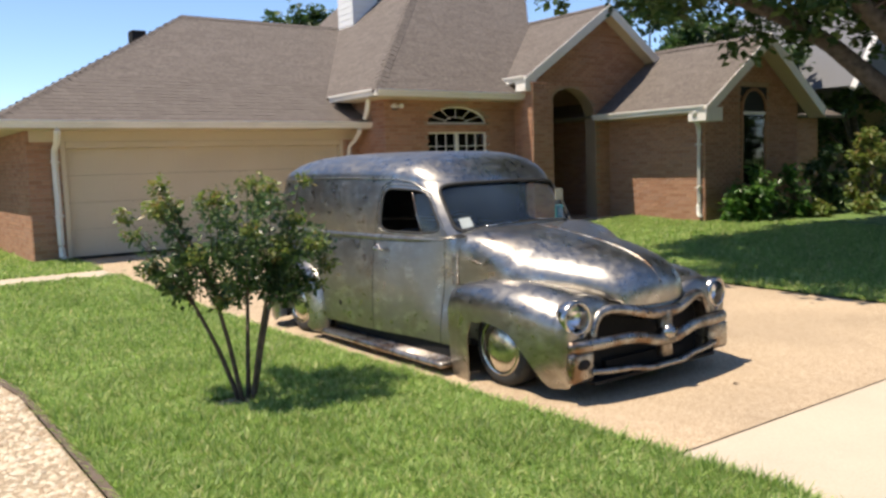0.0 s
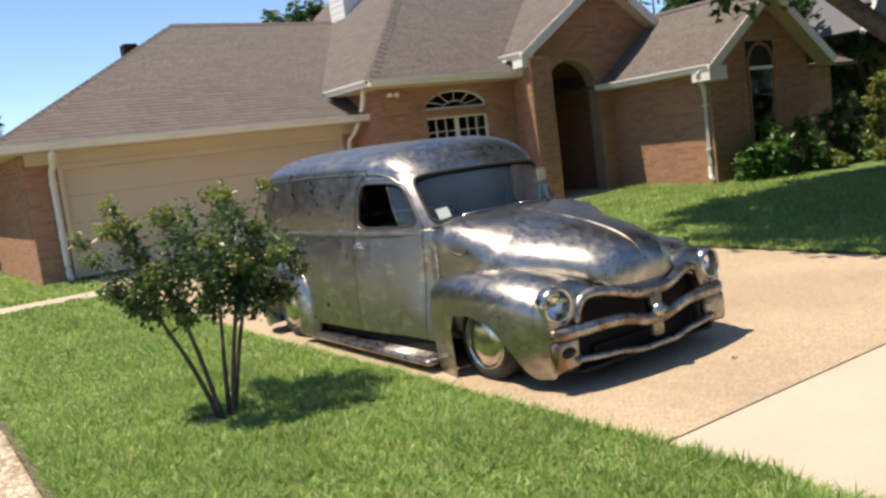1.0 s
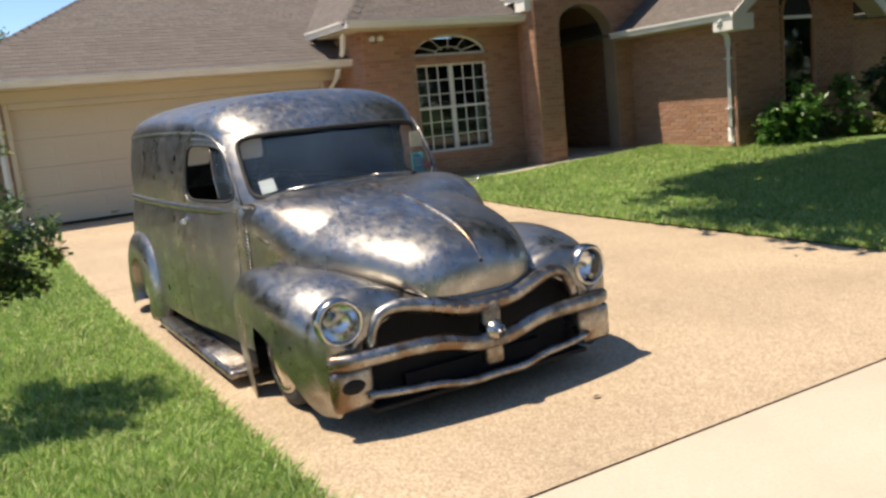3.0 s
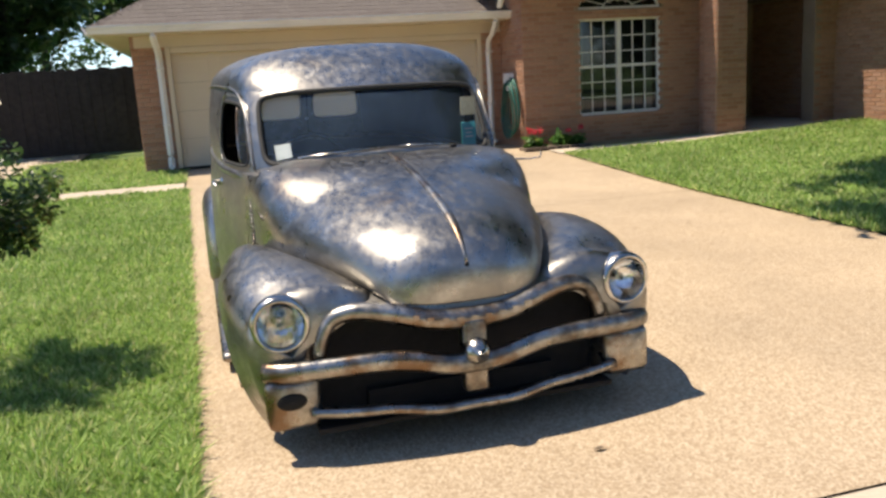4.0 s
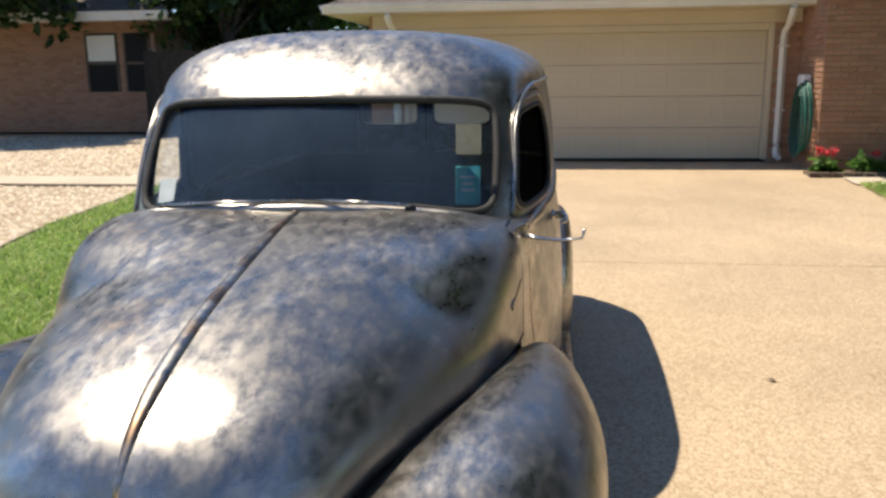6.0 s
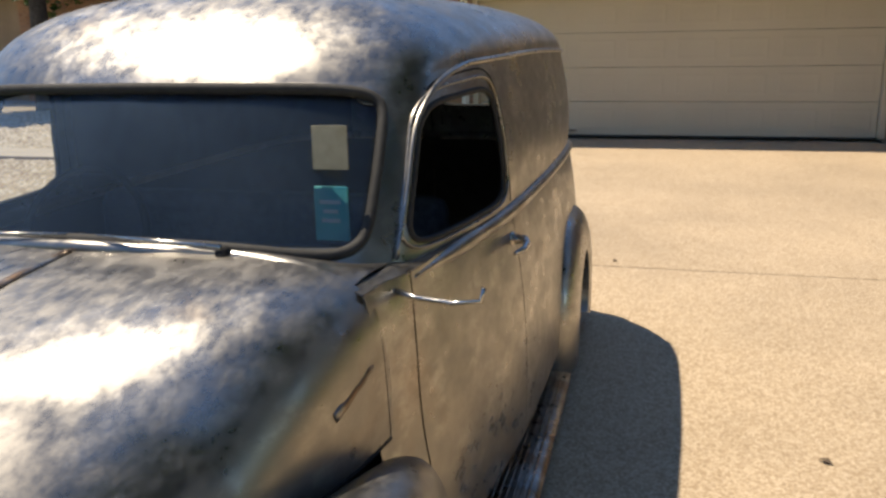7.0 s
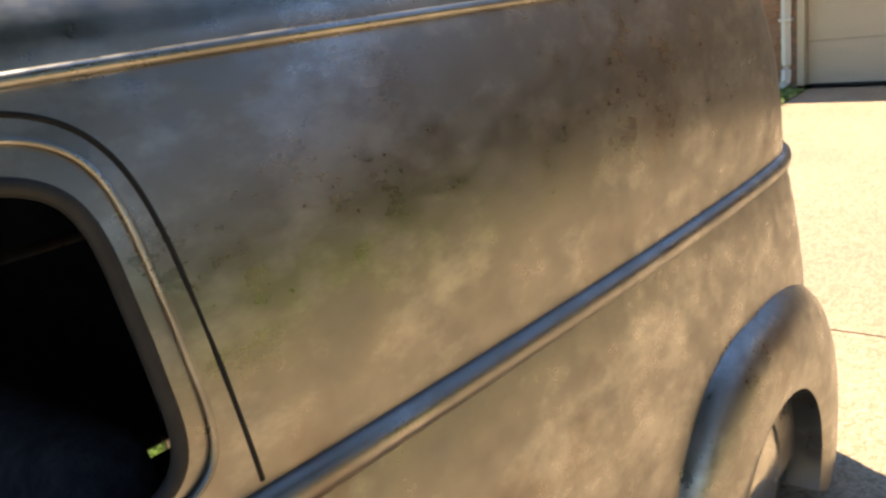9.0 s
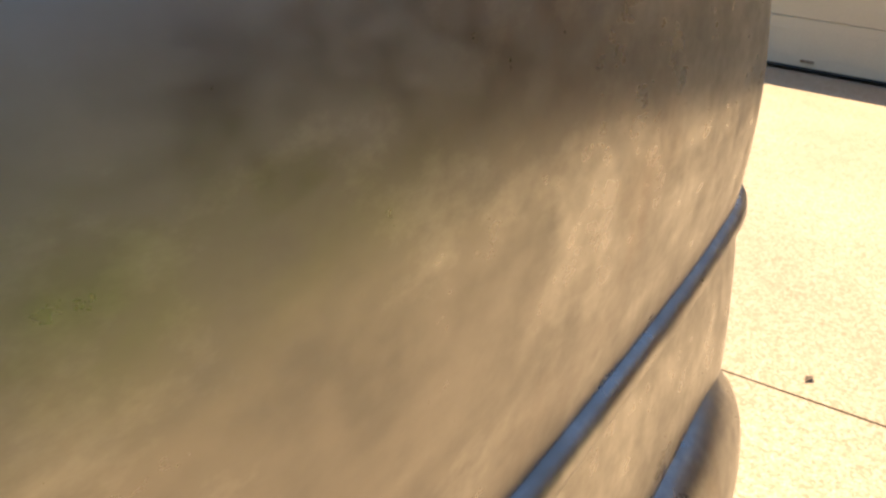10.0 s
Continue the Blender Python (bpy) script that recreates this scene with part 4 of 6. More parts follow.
# wipers
for sx, ex in ((-0.46, -0.02), (0.36, 0.06)):
    b0 = upper(UA * 0.75 * sx / 0.62, 0.0, 1, 0.02)
    b0 = Vector((sx, b0.y - 0.015, b0.z + 0.004))
    e0 = Vector((ex, upper(0.02, 0.05, 1, 0.03).y, upper(0.02, 0.05, 1, 0.03).z + 0.012))
    wp = tube("wiper", [b0, b0 + Vector((0, -0.01, 0.02)), b0.lerp(e0, 0.5) + Vector((0, -0.012, 0.012)), e0], [0.009, 0.008, 0.005, 0.003], CHROME, van, "thin chrome wiper arm", 8)
    lathe("pivot", [(0.017, -0.02), (0.017, 0.015), (0.010, 0.022)], tuple(b0), "z", BLACK, wp, "rusty wiper pivot", 16)
# mirror arms without their mirrors
m0 = lower(UB * 0.7, 0.035, 1, 0.0)
arm = tube("mirror_arm", [m0, m0 + Vector((0.05, -0.012, -0.008)), m0 + Vector((0.13, -0.015, -0.014)), m0 + Vector((0.193, -0.01, -0.008)), m0 + Vector((0.20, -0.01, 0.022))], [0.009, 0.006, 0.005, 0.005, 0.006], CHROME, van, "bare chrome mirror arm")
# hinges on the back doors
for zz in (1.25, 0.62):
    for sd in (1, -1):
        part("hinge", box(0.60 * sd - 0.012, 4.255 if zz < 1 else 4.22, zz - 0.035, 0.60 * sd + 0.012, 4.285 if zz < 1 else 4.255, zz + 0.035, bevel=0.006), STEEL_WORN, van)
tube("rear_door_seam", [upper(1.0, k / 10, 1, 0.001) for k in range(11)], 0.005, BLACK, van, sides=6)

# what hangs and sticks inside the windscreen


def flat_card(name, u, v, du_, dv_, material, label, category, out=-0.02):
    vs, fs = grid_data(lambda a, b: upper(u + du_ * (a - 0.5), v + dv_ * (b - 0.5), 1, out), 4, 4)
    ob = raw(name, vs, fs, material)
    ob.location, ob.rotation_euler = (VX, VY, 0), van.rotation_euler
    md = ob.modifiers.new("thick", "SOLIDIFY")
    md.thickness = 0.002
    return tagged(ob, label, category)


flat_card("inspection_sticker", -UA * 0.745, 0.20, 0.022, 0.19, PAPER, "white square sticker inside the windscreen glass", "sticker")
af = thing("air_freshener", (VX, VY, 0), "teal hanging air freshener inside the windscreen", "air freshener")
af.rotation_euler = van.rotation_euler
fp = upper(UA * 0.775, 0.26, 1, -0.05)
part("bag", box(fp.x - 0.042, fp.y - 0.006, fp.z - 0.07, fp.x + 0.042, fp.y + 0.006, fp.z + 0.06, bevel=0.005), TEAL, af)
for k, (w, h) in enumerate(((0.05, 0.008), (0.035, 0.008), (0.045, 0.008))):
    part("printed_bar", box(fp.x - w / 2, fp.y - 0.0085, fp.z + 0.02 - 0.022 * k, fp.x + w / 2, fp.y - 0.0065, fp.z + 0.02 - 0.022 * k + h), PAPER, af)
cd = part("paper_tag", box(fp.x - 0.04, fp.y - 0.003, fp.z + 0.10, fp.x + 0.045, fp.y + 0.003, fp.z + 0.20), CARD)
cd.location, cd.rotation_euler = (VX, VY, 0), van.rotation_euler
tagged(cd, "yellowed paper tag above the air freshener", "paper tag")


# ---------------------------------------------------------------- house: walls, bricks, roofs, trim
def bricks(parent, m, L, z0, z1, ok, single=0):
    """Running-bond bricks on the outer face of a wall; the first `single` of them are objects of their own."""
    rnd = random.Random(parent.name)
    bw, bh, j, d = 0.203, 0.062, 0.010, 0.010

    def shape(w):
        c = 0.004
        vs = [(0, 0, 0), (w, 0, 0), (w, 0, bh), (0, 0, bh), (c, -d, c), (w - c, -d, c), (w - c, -d, bh - c), (c, -d, bh - c)]
        return vs, [(4, 5, 6, 7), (0, 1, 5, 4), (1, 2, 6, 5), (2, 3, 7, 6), (3, 0, 4, 7)]

    full = None
    tv, tf, made, row, z = [], [], 0, 0, z0 + 0.005
    while z < z1:
        s = -0.5 * (bw + j) * (row % 2)
        while s < L:
            a, b = max(0.0, s), min(L, s + bw)
            if b - a > 0.03 and ok((a + b) / 2, z + bh / 2):
                if made < single and b - a > bw - 1e-4:
                    if full is None:
                        full = bpy.data.meshes.new("brick")
                        vs, fs = shape(bw)
                        full.from_pydata(vs, [], fs)
                        full.materials.append(BRICK_EACH)
                    ob = new("brick", full)
                    ob.parent = parent
                    ob.matrix_local = m @ Matrix.Translation((a, rnd.uniform(-0.002, 0.001), z))
                    made += 1
                else:
                    vs, fs = shape(b - a)
                    i0 = len(tv)
                    q = Matrix.Translation((a, rnd.uniform(-0.002, 0.001), z))
                    tv += [tuple(m @ (q @ Vector(p))) for p in vs]
                    tf += [tuple(i + i0 for i in f) for f in fs]
            s += bw + j
        z += bh + j
        row += 1
    if tv:
        tagged(raw("brick_field", tv, tf, BRICK, parent), kind="stuff")


def profile_wall(name, x0, x1, y, lo, hi, thick=0.2, n=60, label="red-brown brick gable wall"):
    """A wall facing the street whose lower and upper edges are functions of x."""
    vs, fs = [], []
    for i in range(n + 1):
        x = x0 + (x1 - x0) * i / n
        a, b = lo(x), max(lo(x), hi(x))
        vs += [(x, y, a), (x, y, b), (x, y + thick, a), (x, y + thick, b)]
    for i in range(n):
        p, q = 4 * i, 4 * i + 4
        fs += [(p, q, q + 1, p + 1), (p + 2, p + 3, q + 3, q + 2), (p + 1, q + 1, q + 3, p + 3), (p, p + 2, q + 2, q)]
    fs += [(0, 1, 3, 2), (4 * n, 4 * n + 2, 4 * n + 3, 4 * n + 1)]
    return tagged(raw(name, vs, fs, MORTAR), label, "wall", kind="structure")


def face_x(y):
    return Matrix.Translation((0, y, 0))


RX_PORCH = 15.361
GY, WY = 15.25, 14.22          # garage wall and window wall
GE, WE = 14.75, 13.75          # their eaves
P7 = 0.577
# garage front, with the door opening
DX0, DX1, DZ1 = 3.66, 9.02, 2.14
gw, gm, gl = wall("wall_garage_front", 3.15, GY, 9.40, GY, 0.0, 2.36, 0.2, [(DX0 - 3.15, DX1 - 3.15, 0.0, DZ1)])
bricks(gw, gm, gl, 0.15, 2.34, lambda s, z: not (DX0 - 3.2 < s < DX1 - 3.1 and z < DZ1 + 0.06) and not (DX0 - 3.2 < s < DX1 - 3.1), 300)
sw_, sm, sl = wall("wall_garage_side", 3.15, 24.0, 3.15, GY + 0.001, 0.0, 2.36)
bricks(sw_, sm, sl, 0.15, 2.34, lambda s, z: s > 3.0, 0)
rw_, rm, rl = wall("wall_window_side", 9.40, GY + 0.2, 9.40, WY + 0.001, 0.0, 2.95)
bricks(rw_, rm, rl, 0.15, 2.92, lambda s, z: True, 0)
WX0, WX1, WZ0, WZ1 = 10.43, 12.03, 0.61, 2.26
AZ0, AZ1 = 2.40, 2.77


def arch_top(x):
    q = (x - (WX0 + WX1) / 2) / ((WX1 - WX0) / 2)
    return AZ0 + (AZ1 - AZ0) * math.sqrt(max(0.0, 1 - q * q))


ww, wm, wl = wall("wall_window", 9.40, WY, 13.0, WY, 0.0, 2.95, 0.2, [(WX0 - 9.4, WX1 - 9.4, WZ0, 2.90)])
profile_wall("wall_window_head", WX0, WX1, WY, lambda x: WZ1, lambda x: AZ0, 0.2, 8, "brick band between window and fanlight")
profile_wall("wall_window_arch", WX0, WX1, WY, arch_top, lambda x: 2.90, 0.2, 40, "brick above the fanlight")
bricks(ww, wm, wl, 0.15, 2.92, lambda s, z: not (WX0 - 9.42 < s < WX1 - 9.38 and WZ0 < z < WZ1) and not (WX0 - 9.4 < s < WX1 - 9.4 and AZ0 < z < arch_top(s + 9.4) + 0.03), 300)

# garage door: four rows of sunk panels
gd = thing("garage_door", ((DX0 + DX1) / 2, GY + 0.1, 0.2), "wide cream sectional garage door, closed, with sunk panels", "garage door")
rows, cols = 4, 8
dw, dh = (DX1 - DX0 - 0.16) / cols, (DZ1 - 0.10 - 0.2) / rows
x_left = -(DX1 - DX0) / 2 + 0.08
for r in range(rows):
    sec = part("section", box(x_left, 0.0, r * dh + 0.002, -x_left, 0.04, (r + 1) * dh - 0.002, bevel=0.004), CREAM, gd)
    for c in range(cols):
        xa = x_left + c * dw
        vs, fs = [], []
        a0, a1, b0, b1 = xa + 0.07, xa + dw - 0.07, r * dh + 0.09, (r + 1) * dh - 0.09
        ring = lambda g, y: [(a0 + g, y, b0 + g), (a1 - g, y, b0 + g), (a1 - g, y, b1 - g), (a0 + g, y, b1 - g)]
        vs = ring(0, -0.0005) + ring(0.015, -0.0025) + ring(0.035, -0.0025) + ring(0.06, -0.001)
        for k in range(3):
            fs += [(4 * k + i, 4 * k + (i + 1) % 4, 4 * k + 4 + (i + 1) % 4, 4 * k + 4 + i) for i in range(4)]
        fs.append((12, 13, 14, 15))
        raw("panel", vs, fs, CREAM, sec)
part("bottom_seal", box(x_left, -0.004, -0.02, -x_left, 0.045, 0.004), RUBBER, gd, "dark rubber bottom seal")
part("pull_handle", box(-1.35, -0.03, 0.05, -1.22, -0.004, 0.075, bevel=0.006), STEEL_WORN, gd)
for xa, xb, za, zb, nm in ((DX0 - 0.0, DX0 + 0.075, 0.2, DZ1, "trim_left"), (DX1 - 0.075, DX1, 0.2, DZ1, "trim_right"), (DX0 + 0.078, DX1 - 0.078, DZ1 - 0.10, DZ1, "trim_top")):
    tagged(part(nm, box(xa, GY - 0.02, za, xb, GY + 0.12, zb, bevel=0.006), CREAM), "cream painted trim round the garage door", "trim", kind="structure")
tagged(part("trim_header", box(3.2, GY - 0.03, DZ1 + 0.004, 9.38, GY - 0.004, 2.33, bevel=0.005), CREAM), "cream frieze board over the garage door", "trim", kind="structure")

# roofs
ridge_z = 2.45 + (19.45 - GE) * P7
roof_plane("roof_garage_front", [(2.63, GE, 2.45), (9.45, GE, 2.45), (13.5, 19.45, ridge_z), (7.33, 19.45, ridge_z)], "brown asphalt-shingle garage roof slope", single=300)
roof_plane("roof_garage_side", [(2.63, 24.15, 2.45), (2.63, GE, 2.45), (7.33, 19.45, ridge_z)], "brown asphalt-shingle hip end of the garage roof")
roof_plane("roof_garage_back", [(13.5, 24.15, 2.45), (2.63, 24.15, 2.45), (7.33, 19.45, ridge_z), (13.5, 19.45, ridge_z)], "brown asphalt-shingle back slope", tab=0.6, course=0.16)
UP = 0.86
hx, hy, hr = 8.93, WE, 3.6
roof_plane("roof_entry_front", [(hx, hy, 3.0), (13.0, hy, 3.0), (16.0, hy + hr, 3.0 + hr * UP), (hx + hr, hy + hr, 3.0 + hr * UP)], "brown asphalt-shingle roof slope over the window wall")
roof_plane("roof_entry_side", [(hx, 21.5, 3.0), (hx, hy, 3.0), (hx + hr, hy + hr, 3.0 + hr * UP), (hx + hr, 21.5, 3.0 + hr * UP)], "brown asphalt-shingle hip slope above the garage")
roof_plane("roof_main_right", [(21.0, 17.0, 3.0), (13.0, 17.0, 3.0), (hx + hr, 19.5, 3.0 + hr * UP), (18.0, 19.5, 5.6)], "brown asphalt-shingle main roof slope")
PG = 13.80
PE = PG - 0.30
PX, PZ, PS = 15.1, 5.06, 0.66          # porch ridge, its height and pitch
roof_plane("roof_porch_left", [(12.52, 18.0, PZ - PS * (PX - 12.52)), (12.52, PE, PZ - PS * (PX - 12.52)), (PX, PE, PZ), (PX, 18.0, PZ)], "brown asphalt-shingle porch roof slope")
roof_plane("roof_porch_right", [(17.68, PE, PZ - PS * (17.68 - PX)), (17.68, 18.0, PZ - PS * (17.68 - PX)), (PX, 18.0, PZ), (PX, PE, PZ)], "brown asphalt-shingle porch roof slope")
AX, AR, AS = 14.10, 0.80, 2.40
porch = profile_wall("wall_porch_front", 12.79, 16.6, PG, lambda x: 0.0 if abs(x - AX) > AR else AS + math.sqrt(max(0, AR * AR - (x - AX) ** 2)),
                     lambda x: PZ - 0.10 - PS * abs(x - PX), 0.32, 160)
bricks(porch, Matrix.Translation((12.79, PG, 0)), 3.81, 0.2, 5.0,
       lambda s, z: z < PZ - 0.16 - PS * abs(s + 12.79 - PX) and not (abs(s + 12.79 - AX) < AR + 0.06 and (z < AS or (s + 12.79 - AX) ** 2 + (z - AS) ** 2 < (AR + 0.04) ** 2)), 0)
pcw, pcm, pcl = wall("wall_porch_side", 12.79, 16.2, 12.79, PG + 0.001, 0.0, 3.45, 0.3)
bricks(pcw, pcm, pcl, 0.2, 3.28, lambda s, z: True, 160)
pier, prm, prl = wall("wall_porch_pier", 12.62, 13.44, 13.20, 13.44, 0.0, 3.25, 0.36)
bricks(pier, prm, prl, 0.15, 3.2, lambda s, z: True, 60)
pier2, pr2m, pr2l = wall("wall_porch_pier_side", 12.615, 13.80, 12.615, 13.445, 0.0, 3.25, 0.02)
bricks(pier2, pr2m, pr2l, 0.15, 3.2, lambda s, z: True, 60)
tagged(part("wall_porch_inner", box(RX_PORCH, PG + 0.33, 2.5, RX_PORCH + 0.2, 16.2, 3.45), MORTAR), "plain inner porch wall in shade", "wall", kind="structure")
pbw = wall("wall_porch_back", 12.9, 16.2, 15.6, 16.2, 0.0, 4.2)
# right wing
RX, RY = 15.36, 11.15
WXR, WZR, WSR = 17.1, 4.14, 0.70        # wing ridge, height, pitch
rsw, rsm, rsl = wall("wall_wing_side", RX, 16.2, RX, RY + 0.001, 0.0, 2.5)
bricks(rsw, rsm, rsl, 0.2, 2.46, lambda s, z: True, 300)
wfw = profile_wall("wall_wing_front", RX, 18.84, RY, lambda x: 0.0, lambda x: WZR - 0.10 - WSR * abs(x - WXR), 0.2, 60)
bricks(wfw, Matrix.Translation((RX, RY, 0)), 3.48, 0.2, 4.1, lambda s, z: z < WZR - 0.16 - WSR * abs(s + RX - WXR) and not (abs(s + RX - 17.1) < 0.5 and 0.9 < z < 3.15), 0)
fww, fwm, fwl = wall("wall_far_wing", 18.84, 12.6, 22.3, 12.6, 0.0, 2.5)
bricks(fww, fwm, fwl, 0.2, 2.46, lambda s, z: True, 0)
for sgn, xe in ((-1, 14.86), (1, 19.34)):
    ze = WZR - WSR * abs(xe - WXR)
    pts = [(xe, 17.0, ze), (xe, RY - 0.42, ze), (WXR, RY - 0.42, WZR), (WXR, 17.0, WZR)]
    roof_plane("roof_wing_left" if sgn < 0 else "roof_wing_right", pts, "brown asphalt-shingle roof slope of the right wing")
roof_plane("roof_far_wing", [(18.9, 12.1, 2.55), (22.8, 12.1, 2.55), (22.8, 15.0, 4.2), (18.9, 15.0, 4.2)], "brown asphalt-shingle roof of the far wing")

for a, b in (((2.63, GE, 2.45), (7.33, 19.45, ridge_z)), ((7.33, 19.45, ridge_z), (13.0, 19.45, ridge_z)), ((hx, hy, 3.0), (hx + hr, hy + hr, 3.0 + hr * UP)), ((PX, PE, PZ), (PX, 17.5, PZ)), ((WXR, RY - 0.42, WZR), (WXR, 16.5, WZR)), ((hx + hr, hy + hr, 3.0 + hr * UP), (16.0, hy + hr, 3.0 + hr * UP))):
    ridge_cap(a, b)
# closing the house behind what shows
# room shade is put into the near-black colour of inner walls and floor
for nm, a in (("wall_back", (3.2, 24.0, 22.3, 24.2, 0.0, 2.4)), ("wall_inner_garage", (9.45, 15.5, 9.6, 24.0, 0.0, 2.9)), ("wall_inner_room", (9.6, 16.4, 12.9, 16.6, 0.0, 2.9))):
    tagged(part(nm, box(a[0], a[1], a[4], a[2], a[3], a[5]), INSIDE_DARK), "plain inner wall, room shade in its dark colour", "wall", kind="structure")
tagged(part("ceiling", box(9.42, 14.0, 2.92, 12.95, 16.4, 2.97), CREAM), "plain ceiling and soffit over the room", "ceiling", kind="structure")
tagged(part("floor", box(9.62, 14.45, 0.2, 12.9, 16.4, 0.25), INSIDE_DARK), "room floor, shade in its dark colour", "floor", kind="structure")

# eaves: fascia gutters and soffits
def gutter(a, b, name="gutter", r=0.06):
    """A half-open metal gutter along an eave."""
    a, b = Vector(a), Vector(b)
    t = (b - a).normalized()
    o = t.cross(Vector((0, 0, 1))).normalized()
    prof = [(0.0, 0.0), (0.0, -0.12), (0.075, -0.12), (0.085, -0.07), (0.11, -0.03), (0.11, 0.0), (0.10, 0.0), (0.10, -0.028), (0.07, -0.105), (0.01, -0.11), (0.01, 0.0)]
    vs, fs = [], []
    for p in (a, b):
        vs += [tuple(p + o * u + Vector((0, 0, v))) for u, v in prof]
    k = len(prof)
    fs = [(i, (i + 1) % k, (i + 1) % k + k, i + k) for i in range(k)] + [tuple(range(k))[::-1], tuple(range(k, 2 * k))]
    return tagged(raw(name, vs, fs, WHITE), "cream-white metal gutter along the eave", "gutter", kind="structure")


gutter((2.60, GE, 2.47), (9.39, GE, 2.47))
gutter((2.63, 24.1, 2.47), (2.63, GE - 0.02, 2.47))
gutter((hx, WE, 3.02), (12.79, WE, 3.02))
gutter((hx, 15.4, 3.02), (hx, WE - 0.02, 3.02))
pze = PZ - PS * (PX - 12.52)
gutter((12.52, 15.0, pze + 0.02), (12.52, PE, pze + 0.02))
wze = WZR - WSR * (WXR - 14.86)
gutter((14.86, 13.78, wze + 0.02), (14.86, RY - 0.42, wze + 0.02))
for nm, a in (("soffit_garage", (2.66, GE + 0.004, 2.33, 9.39, GY - 0.004, 2.35)), ("soffit_garage_side", (2.66, GY, 2.33, 3.14, 24.0, 2.35)), ("soffit_window", (8.98, WE + 0.004, 2.88, 12.7, WY - 0.004, 2.90)),
              ("soffit_window_side", (8.98, WY, 2.88, 9.39, 15.2, 2.90)), ("soffit_wing", (14.9, RY - 0.38, wze - 0.12, RX - 0.004, 13.78, wze - 0.10)), ("soffit_porch", (12.55, PE + 0.01, pze - 0.12, 12.78, 14.9, pze - 0.10))):
    tagged(part(nm, box(a[0], a[1], a[2], a[3], a[4], a[5]), CREAM), "cream painted soffit under the eave", "soffit", kind="structure")
# rake boards on both gables
for xr, zr, slope, xe, yy in ((PX, PZ, PS, 12.52, PE), (PX, PZ, PS, 17.68, PE), (WXR, WZR, WSR, 14.86, RY - 0.42), (WXR, WZR, WSR, 19.34, RY - 0.42)):
    board("rake", (xr, yy - 0.012, zr + 0.015), (xe, yy - 0.012, zr - slope * abs(xe - xr) + 0.015), 0.20, 0.022, WHITE, "white painted rake board on the gable", "trim")
    d = 0.36 if yy > 12 else 0.40
    board("rake_soffit", (xr, yy + d / 2, zr - 0.17), (xe, yy + d / 2, zr - slope * abs(xe - xr) - 0.17), 0.02, d, CREAM, "cream soffit under the gable edge", "trim")
# boxed eave returns at the gables' feet
for x0, x1, y0, y1, zz in ((12.46, 12.78, PE - 0.02, PG - 0.004, pze), (14.80, RX - 0.004, RY - 0.44, RY - 0.004, wze)):
    tagged(part("eave_return", box(x0, y0, zz - 0.30, x1, y1, zz - 0.02, bevel=0.01), WHITE), "white boxed eave end", "trim", kind="structure")

# downspouts
def downspout(pts, label="cream rectangular downspout on the brick wall"):
    ob = thing("downspout", pts[-1], label, "downspout", "downspouts of the house")
    o = Vector(pts[-1])
    vs, fs = tube_data([Vector(p) - o for p in spline(pts, 40)], 0.042, 4, flat=1.25)
    raw("pipe", vs, fs, WHITE, ob)
    zs = [p for p in pts if abs(p[0] - pts[-2][0]) < 0.02 and abs(p[1] - pts[-2][1]) < 0.02]
    for z in (0.9, 1.8):
        if pts[-1][2] < z < pts[0][2] - 0.4:
            part("strap", box(pts[-2][0] - o.x - 0.065, pts[-2][1] - o.y - 0.05, z - o.z, pts[-2][0] - o.x + 0.065, pts[-2][1] - o.y + 0.05, z - o.z + 0.03), WHITE, ob)
    return ob


def spout_on_front(x, y_eave, z_eave, y_wall, z_foot):
    yw = y_wall - 0.06
    downspout([(x - 0.03, y_eave - 0.05, z_eave), (x - 0.03, y_eave - 0.04, z_eave - 0.10), (x, (y_eave + yw) / 2, z_eave - 0.26), (x, yw, z_eave - 0.42), (x, yw, 1.2), (x, yw, z_foot + 0.12), (x + 0.0, yw - 0.14, z_foot + 0.03)])


spout_on_front(3.56, GE, 2.36, GY, 0.21)
spout_on_front(9.14, GE, 2.36, GY, 0.21)
downspout([(9.10, 14.30, 2.92), (9.10, 14.32, 2.80), (9.12, 14.42, 2.62), (9.13, 14.52, 2.52)], "short white downspout from the upper gutter")
downspout([(12.42, PE + 0.5, pze - 0.10), (12.44, PE + 0.55, pze - 0.2), (12.48, PE + 0.62, pze - 0.32), (12.50, PE + 0.66, pze - 0.42)], "short white downspout from the porch gutter")
downspout([(14.80, RY - 0.2, wze - 0.10), (14.82, RY - 0.15, wze - 0.2), (15.1, RY + 0.02, wze - 0.30), (15.29, RY + 0.10, wze - 0.46), (15.29, RY + 0.10, 1.4), (15.29, RY + 0.10, 0.42), (15.18, RY - 0.02, 0.32)])

# window with muntins, and the fanlight over it
win = thing("window_1", ((WX0 + WX1) / 2, WY + 0.1, WZ0), "white double window with muntin grids, dark inside", "window", kind="structure")
hw, hh = (WX1 - WX0) / 2, WZ1 - WZ0
for nm, a in (("frame", (-hw, -0.03, 0, -hw + 0.05, 0.05, hh)), ("frame", (hw - 0.05, -0.03, 0, hw, 0.05, hh)), ("frame", (-hw + 0.05, -0.03, hh - 0.05, hw - 0.05, 0.05, hh)), ("frame", (-hw + 0.05, -0.03, 0, hw - 0.05, 0.05, 0.05)), ("mullion", (-0.04, -0.035, 0.05, 0.04, 0.05, hh - 0.05))):
    part(nm, box(*a, bevel=0.006), WHITE, win)
